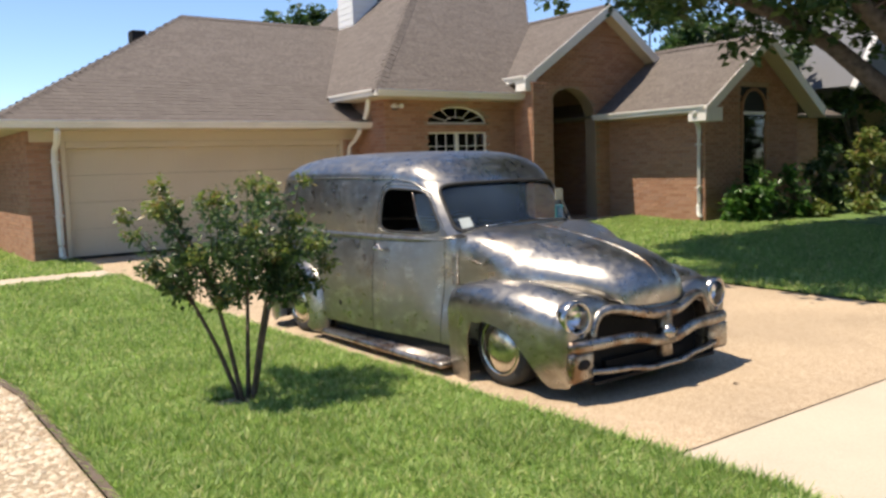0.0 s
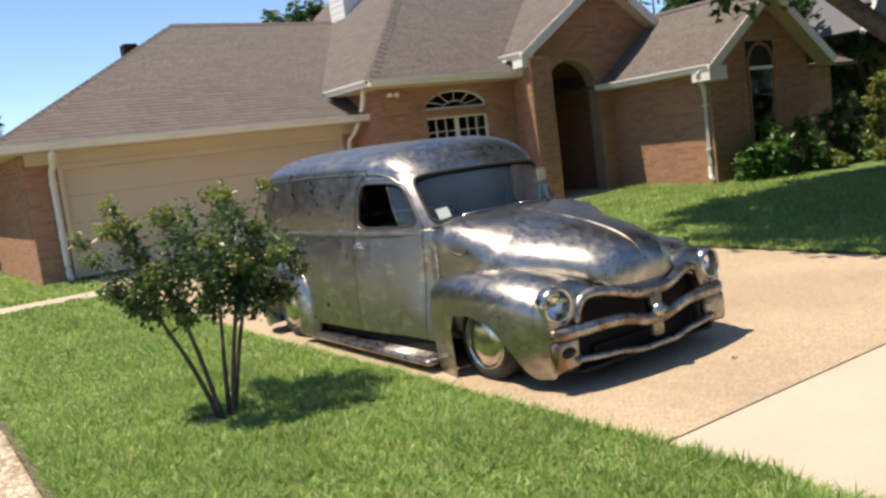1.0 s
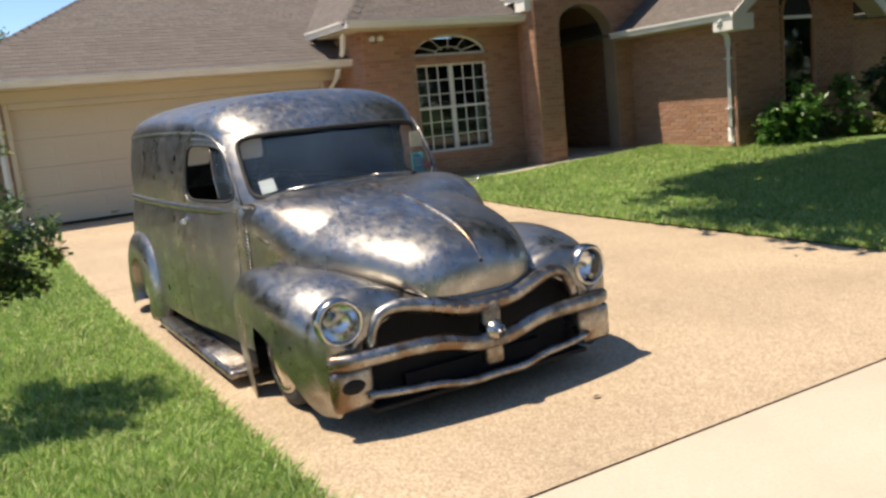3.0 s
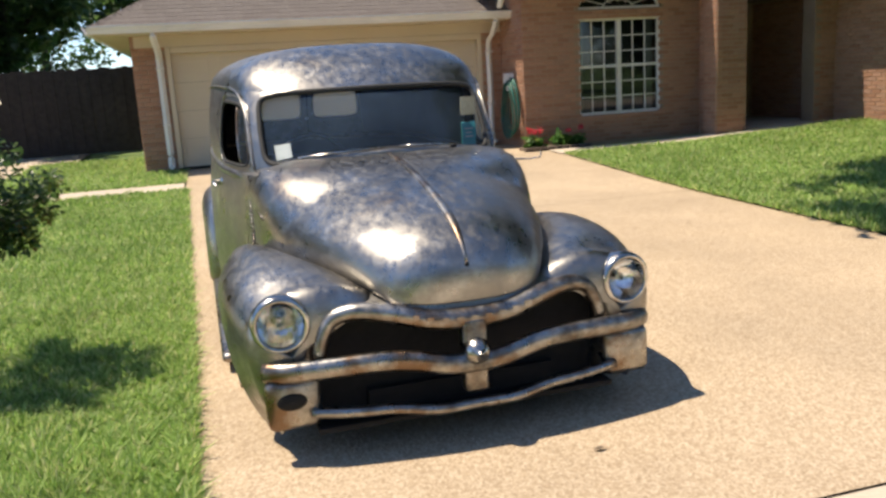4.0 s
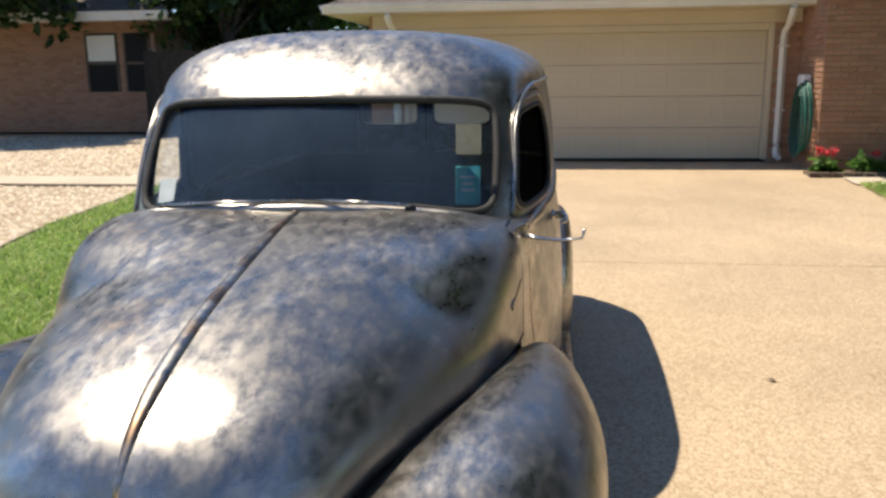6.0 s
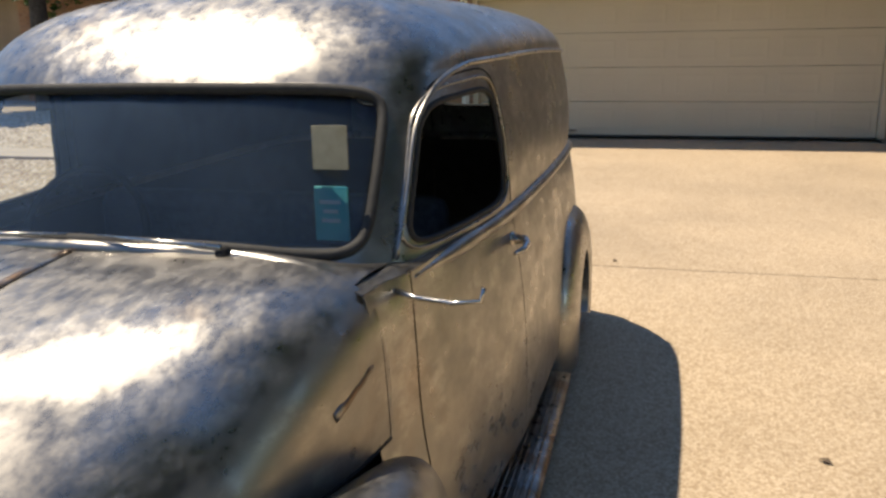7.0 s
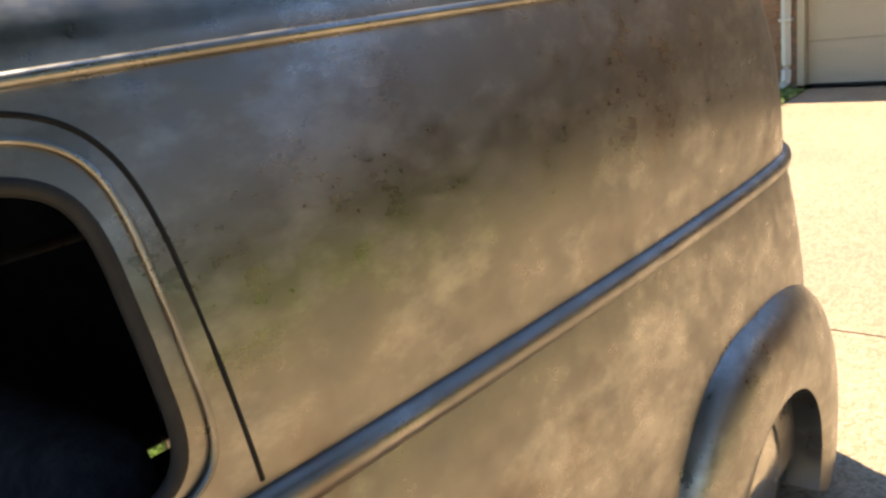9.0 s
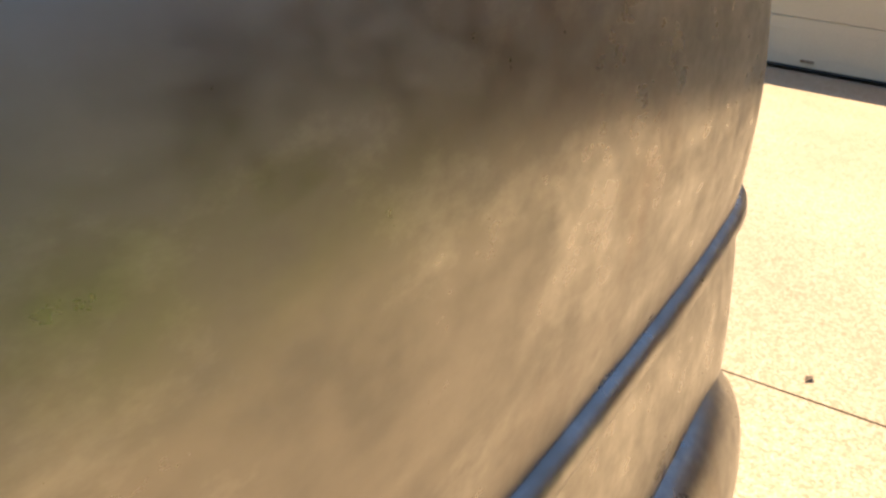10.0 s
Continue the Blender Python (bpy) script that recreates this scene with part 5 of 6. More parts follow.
part("sill", box(-hw - 0.05, -0.13, -0.05, hw + 0.05, 0.0, -0.004, bevel=0.006), BRICK_EACH, win, "brick sill")
for sgn in (-1, 1):
    xa, xb = sorted((sgn * 0.04, sgn * (hw - 0.05)))
    part("meeting_rail", box(xa, -0.02, hh * 0.49, xb, 0.03, hh * 0.49 + 0.045), WHITE, win)
    for k in (1, 2):
        x = xa + (xb - xa) * k / 3
        part("muntin", box(x - 0.009, -0.008, 0.05, x + 0.009, 0.012, hh - 0.05), WHITE, win)
    for k in (1, 2, 4, 5):
        z = 0.05 + (hh - 0.1) * k / 6
        part("muntin", box(xa, -0.006, z - 0.009, xb, 0.010, z + 0.009), WHITE, win)
    p = part("pane", box(xa, 0.014, 0.05, xb, 0.018, hh - 0.05), GLASS, win)
    p.visible_shadow = False
    part("curtain", box(xb - 0.16 if sgn > 0 else xa, 0.16, 0.05, xb if sgn > 0 else xa + 0.14, 0.19, hh - 0.05), CREAM, win, "pale curtain edge")
fan = thing("window_2", ((WX0 + WX1) / 2, WY + 0.1, AZ0), "arched fanlight with radiating bars, dark inside", "window", kind="structure")
arc = [(hw * math.cos(math.pi * k / 32), 0.0, (AZ1 - AZ0) * math.sin(math.pi * k / 32)) for k in range(33)]
raw("arch_frame", *tube_data([(x * 0.97, -0.01, z * 0.97 + 0.01) for x, y, z in arc], 0.028, 6), WHITE, fan)
part("base_rail", box(-hw, -0.03, 0, hw, 0.04, 0.045), WHITE, fan)
pv = [(0, 0.015, 0.0)] + [(x, 0.015, z) for x, y, z in arc]
fp_ = raw("pane", pv, [(0, i, i + 1) for i in range(1, 33)], GLASS, fan)
for ang in (30, 60, 90, 120, 150):
    c, s_ = math.cos(radians(ang)), math.sin(radians(ang))
    raw("muntin", *tube_data([(0.28 * c, 0, 0.10 * s_ + 0.02), (hw * 0.97 * c, 0, (AZ1 - AZ0) * 0.97 * s_)], 0.010, 4), WHITE, fan)
raw("muntin", *tube_data([(0.30 * math.cos(math.pi * k / 12), 0, 0.14 * math.sin(math.pi * k / 12) + 0.02) for k in range(13)], 0.010, 4), WHITE, fan)
# arched window in the wing's gable
wwin = thing("window_3", (17.1, RY - 0.01, 0.95), "tall arched window in the shaded gable", "window", kind="structure")
part("pane", box(-0.42, 0.0, 0.0, 0.42, 0.008, 1.5), GLASS, wwin)
# black sheet stands in for the unlit room behind the pane
part("backing", box(-0.5, 0.009, -0.05, 0.5, 0.012, 2.1), BLACK, wwin)
raw("arch_frame", *tube_data([(-0.45, 0, 0), (-0.45, 0, 1.55)] + [(-0.45 * math.cos(math.pi * k / 16), 0, 1.6 + 0.45 * math.sin(math.pi * k / 16)) for k in range(17)] + [(0.45, 0, 1.55), (0.45, 0, 0)], 0.035, 6), BRICK_EACH, wwin)
part("rail", box(-0.44, -0.02, 1.5, 0.44, 0.008, 1.56), WHITE, wwin)
# porch door in the shade
pd = thing("door_1", (14.1, 16.17, 0.25), "dark front door deep in the porch", "door", kind="structure")
part("leaf", box(-0.5, -0.03, 0, 0.5, 0.02, 2.1, bevel=0.01), FENCEWOOD, pd)
lathe("knob", [(0.012, 0.0), (0.03, -0.03), (0.02, -0.06), (0.001, -0.065)], (0.42, -0.03, 1.0), "y", CHROME, pd)
tagged(part("porch_slab", box(12.80, PG - 0.1, 0.05, RX - 0.01, 16.2, 0.23), CONCRETE), "pale concrete porch floor", "porch", kind="structure")
tagged(part("porch_ceiling", box(13.1, PG + 0.33, 3.32, RX - 0.01, 16.2, 3.36), CREAM), "plain porch ceiling", "ceiling", kind="structure")

# chimney, roof vents
ch = thing("chimney", (11.75, 19.0, 4.6), "white sided square chimney above the roof", "chimney")
part("shaft", box(-0.36, -0.36, -0.3, 0.36, 0.36, 2.3), SIDING, ch)
for k in range(16):
    part("siding_board", box(-0.375, -0.375, -0.2 + 0.15 * k, 0.375, 0.375, -0.2 + 0.15 * k + 0.135, bevel=0.006), SIDING, ch)
part("cap", box(-0.42, -0.42, 2.2, 0.42, 0.42, 2.32, bevel=0.01), SIDING, ch)
rv = thing("roof_vent", (6.25, 19.3, 4.55), "small dark metal vent on the roof hip", "roof vent")
part("hood", box(-0.16, -0.16, -0.1, 0.16, 0.16, 0.18, bevel=0.03), BLACK, rv)
rv2 = thing("roof_vent", (13.4, 18.8, 6.0), "small dark turbine vent on the roof", "roof vent")
lathe("drum", [(0.1, -0.3), (0.14, 0.0), (0.16, 0.1), (0.1, 0.2), (0.01, 0.22)], (0, 0, 0), "z", BLACK, rv2)

# hose on its hanger
hs = thing("garden_hose", (9.36, 14.56, 0.9), "coiled green garden hose hanging on the brick wall", "hose")
part("hanger", box(-0.10, 0.06, 0.22, 0.03, 0.30, 0.52, bevel=0.03), SIDING, hs, "white hose hanger")
for k in range(9):
    ry_, rz_ = 0.27 + 0.022 * (k % 4), 0.44 + 0.02 * (k % 3)
    raw("coil", *tube_data([(-0.03 - 0.014 * k, ry_ * (1 - 0.25 * math.sin(2 * math.pi * i / 36)) * math.cos(2 * math.pi * i / 36) + 0.02 * (k % 3), rz_ * math.sin(2 * math.pi * i / 36) - 0.02 - 0.012 * k) for i in range(36)], 0.012, 6, True), HOSE, hs, soft=True)
# light and box under the window eave
sl_ = thing("security_light", (9.62, WY - 0.02, 2.72), "small pair of floodlights under the eave", "lamp")
part("box", box(-0.05, -0.05, -0.05, 0.05, 0.0, 0.05, bevel=0.008), STONEDARK, sl_)
for sgn in (-1, 1):
    lathe("lamp_head", [(0.03, 0.0), (0.045, -0.08), (0.05, -0.11), (0.04, -0.112)], (0.08 * sgn, -0.05, 0.02), "y", WHITE, sl_)


# ---------------------------------------------------------------- far things: fence, neighbours
fence = thing("fence", (-3.25, 20.8, 0.2), "dark weathered wooden privacy fence", "fence")
for k in range(56):
    x = 0.118 * k
    h = 1.85 + 0.02 * math.sin(k * 1.7)
    ob = part("picket", box(x, 0.012 * (k % 2), 0.0, x + 0.130, 0.012 * (k % 2) + 0.011, h, bevel=0.003), FENCEWOOD, fence)
for z in (0.3, 1.5):
    part("rail", box(0, 0.025, z, 6.6, 0.06, z + 0.09), FENCEWOOD, fence)


def house_left():
    h = thing("neighbour_house", (-3.3, 21.5, 0.2), "neighbouring brick house with a brown roof, in shade", "house")
    part("wall", box(-11, 0, 0, 0, 7, 2.7), MORTAR, h)
    w = h.children[0]
    bricks(w, Matrix.Translation((-6.0, 0, 0)), 6.0, 0.0, 2.65, lambda s, z: not ((4.3 < s < 5.1 or 5.25 < s < 5.9) and 0.95 < z < 2.3), 0)
    w2 = part("wall", box(0.001, 0.0, 0.0, 0.01, 7, 2.7), MORTAR, h)
    for xa, xb in ((-1.7, -0.9), (-0.75, -0.10)):
        wd = part("window", box(xa, -0.03, 0.95, xb, -0.001, 2.3), BLACK, h)
        part("frame", box(xa, -0.05, 1.58, xb, -0.03, 1.64), STONEDARK, wd)
        part("frame", box(xa, -0.05, 0.95, xa + 0.05, -0.03, 2.3), STONEDARK, wd)
        part("frame", box(xb - 0.05, -0.05, 0.95, xb, -0.03, 2.3), STONEDARK, wd)
        if xa < -1.5:
            part("blind", box(xa + 0.06, -0.045, 1.66, xb - 0.06, -0.032, 2.25), WHITE, wd, "pale half-drawn blind")
    d = roof_plane("roof", [(-14.5, 20.9, 2.95), (-2.65, 20.9, 2.95), (-6.1, 25.0, 5.2), (-14.5, 25.0, 5.2)], "brown roof")
    d.parent = h
    d.matrix_parent_inverse = Matrix.Translation((3.3, -21.5, -0.2))
    for key in ("kind", "category"):
        del d[key]
    part("fascia", box(-11.5, -0.62, 2.55, 0.65, -0.58, 2.75), WHITE, h)
    part("soffit", box(-11.5, -0.58, 2.56, 0.65, 0.0, 2.58), WHITE, h)


house_left()


def house_right():
    h = thing("neighbour_house", (27.0, 13.0, 0.3), "neighbouring pale house with a grey shingle roof", "house")
    part("wall", box(0, 0, 0, 14, 8, 2.9), MORTAR, h)
    for nm, pts in (("roof", [(26.0, 12.2, 3.1), (42, 12.2, 3.1), (42, 17, 6.4), (30.0, 17, 6.4)]), ("roof", [(26.0, 22.0, 3.1), (26.0, 12.2, 3.1), (30.0, 17, 6.4)])):
        d = roof_plane(nm, pts, "grey shingle roof slope", GREYROOF, 0.22, 0.5)
        d.parent = h
        d.matrix_parent_inverse = Matrix.Translation((-27.0, -13.0, -0.3))
        for key in ("kind", "category"):
            del d[key]
    g = [(0.0, 0.0, 3.0), (-4.2, 0, 3.0), (-2.1, 0, 5.6)]
    vs = [(x - 0.5, -1.4, z) for x, y, z in g] + [(x - 0.5, 5.0, z) for x, y, z in g]
    raw("gable", vs, [(0, 1, 2), (5, 4, 3), (0, 2, 5, 3), (1, 4, 5, 2), (0, 3, 4, 1)], GREYROOF, h, "grey gable end with white trim")
    for a, b in (((-0.3, -1.45, 2.9), (-2.6, -1.45, 5.75)), ((-4.9, -1.45, 2.9), (-2.6, -1.45, 5.75))):
        raw("rake_board", *tube_data([a, b], 0.09, 4), SIDING, h)


house_right()
rail = thing("white_railing", (21.6, 10.2, gz(21.6, 10.2)), "white wooden railing at the side of the garden", "railing")
for k in range(13):
    part("baluster", box(0.24 * k, 0, 0.12, 0.24 * k + 0.10, 0.04, 0.95), SIDING, rail)
for z in (0.06, 0.92):
    part("rail", box(-0.05, -0.02, z, 3.1, 0.06, z + 0.09), SIDING, rail)
for x in (-0.1, 3.1):
    part("post", box(x, -0.04, 0, x + 0.12, 0.08, 1.15, bevel=0.01), SIDING, rail)


# ---------------------------------------------------------------- plants
def leaf_cloud(name, centres, size, count, material, parent, seed, aspect=0.55, droop=0.3):
    """Many small folded leaves scattered in clumps; centres are (x, y, z, radius)."""
    rnd = random.Random(seed)
    vs, fs = [], []
    w = [c[3] ** 2 for c in centres]
    for c in rnd.choices(centres, w, k=count):
        d = Vector((rnd.gauss(0, 1), rnd.gauss(0, 1), rnd.gauss(0, 0.8)))
        d = d.normalized() * c[3] * rnd.random() ** 0.45
        p = Vector(c[:3]) + d
        t = Vector((rnd.gauss(0, 1), rnd.gauss(0, 1), rnd.gauss(0, 0.6) - droop)).normalized()
        n = Vector((rnd.gauss(0, 0.6), rnd.gauss(0, 0.6), 1.0))
        s = t.cross(n).normalized()
        n = s.cross(t).normalized()
        L = size * rnd.uniform(0.6, 1.3)
        W = L * aspect * 0.5
        i0 = len(vs)
        vs += [tuple(p), tuple(p + t * L * 0.5 + s * W + n * W * 0.3), tuple(p + t * L), tuple(p + t * L * 0.5 - s * W + n * W * 0.3)]
        fs += [(i0, i0 + 1, i0 + 2), (i0, i0 + 2, i0 + 3)]
    return raw(name, vs, fs, material, parent)


def limb(parent, pts, r0, r1, material, name="limb", sides=8):
    q = spline(pts, 14)
    return tube(name, q, [r0 + (r1 - r0) * k / 14 for k in range(15)], material, parent, sides=sides)


# young multi-stemmed shrub tree in the lawn
sx, sy = 2.72, 5.50
shrub = thing("shrub_tree", (sx, sy, 0.02), "young multi-stemmed crape myrtle growing in the lawn", "small tree")
rnd = random.Random(5)
tips = []
for k in range(5):
    a = k * 1.26 + rnd.uniform(-0.25, 0.25)
    out = rnd.uniform(0.16, 0.36)
    top = Vector((math.cos(a) * out - 0.01, math.sin(a) * out * 0.9, rnd.uniform(0.74, 0.98)))
    base = Vector((math.cos(a) * 0.05, math.sin(a) * 0.05, 0.0))
    limb(shrub, [base, base.lerp(top, 0.35) + Vector((0, 0, 0.06)), base.lerp(top, 0.7) + Vector((0, 0, 0.04)), top], 0.018, 0.010, TWIG, "stem")
    for j in range(9):
        b = a + rnd.uniform(-1.2, 1.2)
        tip = top + Vector((math.cos(b) * rnd.uniform(0.08, 0.36), math.sin(b) * rnd.uniform(0.08, 0.33), rnd.uniform(-0.20, 0.68)))
        f = top.lerp(base, rnd.uniform(0.0, 0.3))
        limb(shrub, [f, f.lerp(tip, 0.5) + Vector((0, 0, 0.03)), tip], 0.007, 0.002, TWIG, "twig", 5)
        tips.append((f, tip))
clumps = []
for f, t in tips:
    for q in (0.35, 0.55, 0.75, 0.95):
        p = f.lerp(t, q)
        clumps.append((p.x, p.y, min(p.z, 1.42), 0.105 - 0.05 * q))
for k in range(85):
    d = Vector((rnd.gauss(0, 1), rnd.gauss(0, 1), rnd.gauss(0, 1))).normalized() * rnd.random() ** 0.36
    clumps.append((d.x * 0.55 + 0.06, d.y * 0.48, 1.0 + d.z * (0.40 if d.z > 0 else 0.34), 0.085))
leaf_cloud("crown", clumps, 0.048, 7000, LEAF, shrub, 7)
leaf_cloud("new_growth", [(t.x, t.y, min(t.z, 1.45), 0.07) for f, t in tips if t.z > 1.05 or rnd.random() < 0.4], 0.042, 2100, LEAF_YOUNG, shrub, 8)
bare = [(sx + 0.20 * math.cos(k * 0.4) * (1 + 0.15 * math.sin(3 * k)) - 0.10, sy + 0.13 * math.sin(k * 0.4) * (1 + 0.2 * math.cos(2 * k)), 0.026) for k in range(16)]
tagged(raw("soil_patch", [(sx - 0.1, sy, 0.035)] + bare, [(0, i + 1, (i + 1) % 16 + 1) for i in range(16)], STRAW, soft=True), "dry straw and soil round the young tree", "soil", kind="structure")

# big oak over the front lawn
oak = thing("oak_tree", (11.75, 4.55, 0.0), "large oak with low spreading limbs over the front lawn", "tree")
limb(oak, [(0, 0, -0.05), (0.0, 0.02, 0.5), (-0.02, 0.03, 1.2), (0.0, 0.1, 2.0)], 0.24, 0.20, BARK, "trunk", 14)
limbs = [[(0, 0.08, 1.55), (-0.45, 0.9, 2.25), (-1.0, 1.6, 3.05), (-1.8, 2.4, 3.6), (-2.7, 3.3, 3.9), (-3.4, 3.9, 3.9)],
         [(0, 0.1, 1.8), (-0.5, 0.5, 2.5), (-1.3, 0.9, 3.3), (-2.4, 1.4, 4.3), (-3.2, 2.0, 4.9)],
         [(0, 0.1, 1.9), (0.3, 0.8, 2.9), (0.4, 1.9, 4.0), (0.2, 3.2, 5.0), (-0.2, 4.4, 5.4)],
         [(0, 0.1, 1.9), (0.8, 0.2, 2.9), (1.9, 0.6, 4.0), (3.2, 1.2, 4.8)],
         [(0, 0.1, 1.9), (0.2, -0.4, 3.0), (0.5, -1.0, 4.4), (0.6, -1.4, 5.6)],
         [(0, 0.1, 1.9), (0.05, 0.3, 3.2), (-0.3, 0.8, 4.8), (-0.6, 1.2, 6.2)]]
oc = []
rnd = random.Random(11)
for L in limbs:
    limb(oak, L, 0.15, 0.03, BARK, "limb", 10)
    q = spline(L, 10)
    for k in range(4, 11):
        for j in range(4):
            d = Vector((rnd.gauss(0, 0.75), rnd.gauss(0, 0.75), rnd.gauss(0.25, 0.45)))
            tip = q[k] + d
            if j < 2:
                limb(oak, [q[k], q[k].lerp(tip, 0.5) + Vector((0, 0, 0.08)), tip], 0.025, 0.006, BARK, "branch", 5)
            oc.append((tip.x, tip.y, max(tip.z, 3.05), rnd.uniform(0.28, 0.5)))
for k in range(150):
    u = rnd.random()
    a, r = rnd.uniform(0, 6.28), math.sqrt(rnd.random())
    oc.append((0.9 + math.cos(a) * r * 4.9, 2.1 + math.sin(a) * r * 2.7, 4.7 + 1.8 * u - 0.6 * r * r, rnd.uniform(0.45, 0.8)))
for k in range(60):
    a, r = rnd.uniform(0, 6.28), math.sqrt(rnd.random())
    oc.append((-1.2 + math.cos(a) * r * 2.3, 3.6 + math.sin(a) * r * 2.0, 4.75 + rnd.random() * 1.1, rnd.uniform(0.4, 0.6)))
for k in range(120):
    a, r = rnd.uniform(0, 6.28), math.sqrt(rnd.random())
    oc.append((4.6 + math.cos(a) * r * 3.8, 4.0 + math.sin(a) * r * 3.0, 5.3 + rnd.random() * 1.4, rnd.uniform(0.45, 0.75)))
for k in range(70):
    a, r = rnd.uniform(0, 6.28), math.sqrt(rnd.random())
    oc.append((4.2 + math.cos(a) * r * 2.8, 4.9 + math.sin(a) * r * 2.0, 5.0 + rnd.random() * 1.3, rnd.uniform(0.4, 0.7)))
# extra crown clumps beyond the view, added to block sky light from the gable
for k in range(230):
    oc.append((rnd.uniform(3.2, 10.5), rnd.uniform(-3.8, 5.6), rnd.uniform(5.3, 7.6), rnd.uniform(0.55, 0.9)))
for k in range(110):
    oc.append((rnd.uniform(3.4, 9.5), rnd.uniform(0.2, 5.2), rnd.uniform(4.75, 5.5), rnd.uniform(0.45, 0.7)))
# open over the wing's roof and over the driveway
oc = [c for c in oc if not (c[1] + c[3] > 5.95 and c[0] > 1.0) and not (11.75 + c[0] - c[3] + 0.415 * c[2] < 8.9 and 4.55 + c[1] > 6.4)]
leaf_cloud("crown", oc, 0.15, 185000, LEAF_OAK, oak, 12, 0.7)


def far_tree(x, y, h, r, low, seed, count=5000, size=0.28, label="tall dark leafy tree behind the fence"):
    t = thing("tree", (x, y, 0.1), label, "tree", "trees round the houses")
    rn = random.Random(seed)
    limb(t, [(0, 0, 0), (0.1, 0, h * 0.3), (0, 0.1, h * 0.7)], 0.25, 0.08, BARK, "trunk", 8)
    cs = []
    for k in range(46):
        a, u = rn.uniform(0, 6.28), rn.random()
        z = low + (h - low) * u
        rr = r * math.sqrt(max(0.05, 1 - (2 * u - 0.8) ** 2 / 1.6)) * math.sqrt(rn.random())
        cs.append((math.cos(a) * rr, math.sin(a) * rr, z, rn.uniform(0.5, 1.0) * r * 0.32))
    for k in range(6):
        c = cs[k * 7]
        limb(t, [(0, 0, h * 0.3), (c[0] * 0.5, c[1] * 0.5, (h * 0.3 + c[2]) / 2), c[:3]], 0.08, 0.02, BARK, "limb", 6)
    leaf_cloud("crown", cs, size, count, LEAF_OAK, t, seed, 0.7)


far_tree(-3.6, 24.6, 8.5, 3.2, 1.6, 21, 9000)
far_tree(-0.6, 25.2, 8.0, 2.6, 2.4, 22, 7000)
# added left of the view so that its crown shades the neighbour's wall
far_tree(-7.2, 19.6, 8.0, 3.0, 2.8, 31, 7000)
far_tree(-2.0, 22.6, 7.2, 2.0, 3.0, 32, 5000)
far_tree(-7.5, 27.5, 9.0, 3.5, 2.0, 23, 6000)
far_tree(2.6, 31.0, 7.5, 2.2, 3.2, 27, 4000)
far_tree(-2.0, 40.0, 6.4, 3.0, 2.0, 24, 3000)
far_tree(4.5, 46.0, 6.6, 3.0, 2.0, 28, 3000)
far_tree(18.3, 36.0, 8.9, 1.8, 5.5, 25, 2500)
far_tree(20.2, 36.5, 9.0, 1.6, 5.5, 26, 2500)
far_tree(24.5, 17.5, 6.0, 2.2, 1.5, 29, 5000)
far_tree(22.0, 14.2, 4.6, 1.7, 0.7, 33, 4500, 0.2)
far_tree(24.3, 12.6, 4.0, 1.5, 0.9, 34, 3500, 0.2)
# tree added out of view, guessed from the gable's deep shade
far_tree(19.6, 4.2, 8.2, 3.4, 1.8, 35, 14000, 0.26, "broad dark leafy tree added out of view to shade the gable")
# unseen tree row, added to darken the van's reflections and the gable
for k, (x, y, h) in enumerate(((-26, -19, 9.5), (-15, -22, 10.5), (-5, -20, 9.0), (5, -23, 11.0), (14, -20, 9.5), (23, -22, 10.5), (33, -19, 9.0), (38, -8, 9.0), (-30, -6, 9.0))):
    far_tree(x, y, h, 5.6, 0.6, 80 + k, 4200, 0.55, "large leafy tree added out of view to darken reflections")
far_tree(29.0, 24.0, 8.5, 3.0, 2.5, 30, 5000)


def bush(x, y, w, h, size, count, material, label, seed, low=0.15):
    b = thing("bush", (x, y, gz(x, y)), label, "bush", "bushes by the house")
    rn = random.Random(seed)
    cs = []
    for k in range(22):
        a, r = rn.uniform(0, 6.28), w * math.sqrt(rn.random())
        z = rn.uniform(low, h) * (1 - 0.4 * (r / w) ** 2)
        cs.append((math.cos(a) * r, math.sin(a) * r * 0.7, z, 0.16))
        if k % 2:
            limb(b, [(0, 0, 0), (math.cos(a) * r * 0.4, math.sin(a) * r * 0.3, z * 0.6), cs[-1][:3]], 0.014, 0.005, TWIG, "stem", 5)
    leaf_cloud("foliage", cs, size, count, material, b, seed, 0.6)


bush(15.75, 10.65, 0.35, 0.95, 0.15, 700, LEAF_BUSH, "bright leafy bush at the corner of the wing", 41)
bush(16.3, 10.5, 0.40, 1.25, 0.15, 700, LEAF_BUSH, "leafy green bush under the gable window", 42)
bush(17.0, 10.6, 0.35, 0.55, 0.12, 400, LEAF, "low dark bush under the gable window", 43)
bush(17.7, 10.5, 0.28, 1.35, 0.14, 450, LEAF_BUSH, "tall pale-leaved bush by the brick wall", 44)
bush(18.2, 10.3, 0.3, 0.40, 0.16, 260, LEAF_YOUNG, "low yellow-green plant by the brick wall", 45)
bush(19.4, 10.8, 0.8, 1.7, 0.14, 1500, LEAF, "dark shaded bush beside the house", 46)
bush(20.8, 10.4, 0.6, 2.2, 0.14, 1200, LEAF_YOUNG, "tall yellowish shrub by the railing", 47)
bush(19.6, 9.9, 0.3, 0.35, 0.14, 200, LEAF_YOUNG, "low yellow-green plant beside the house", 48)

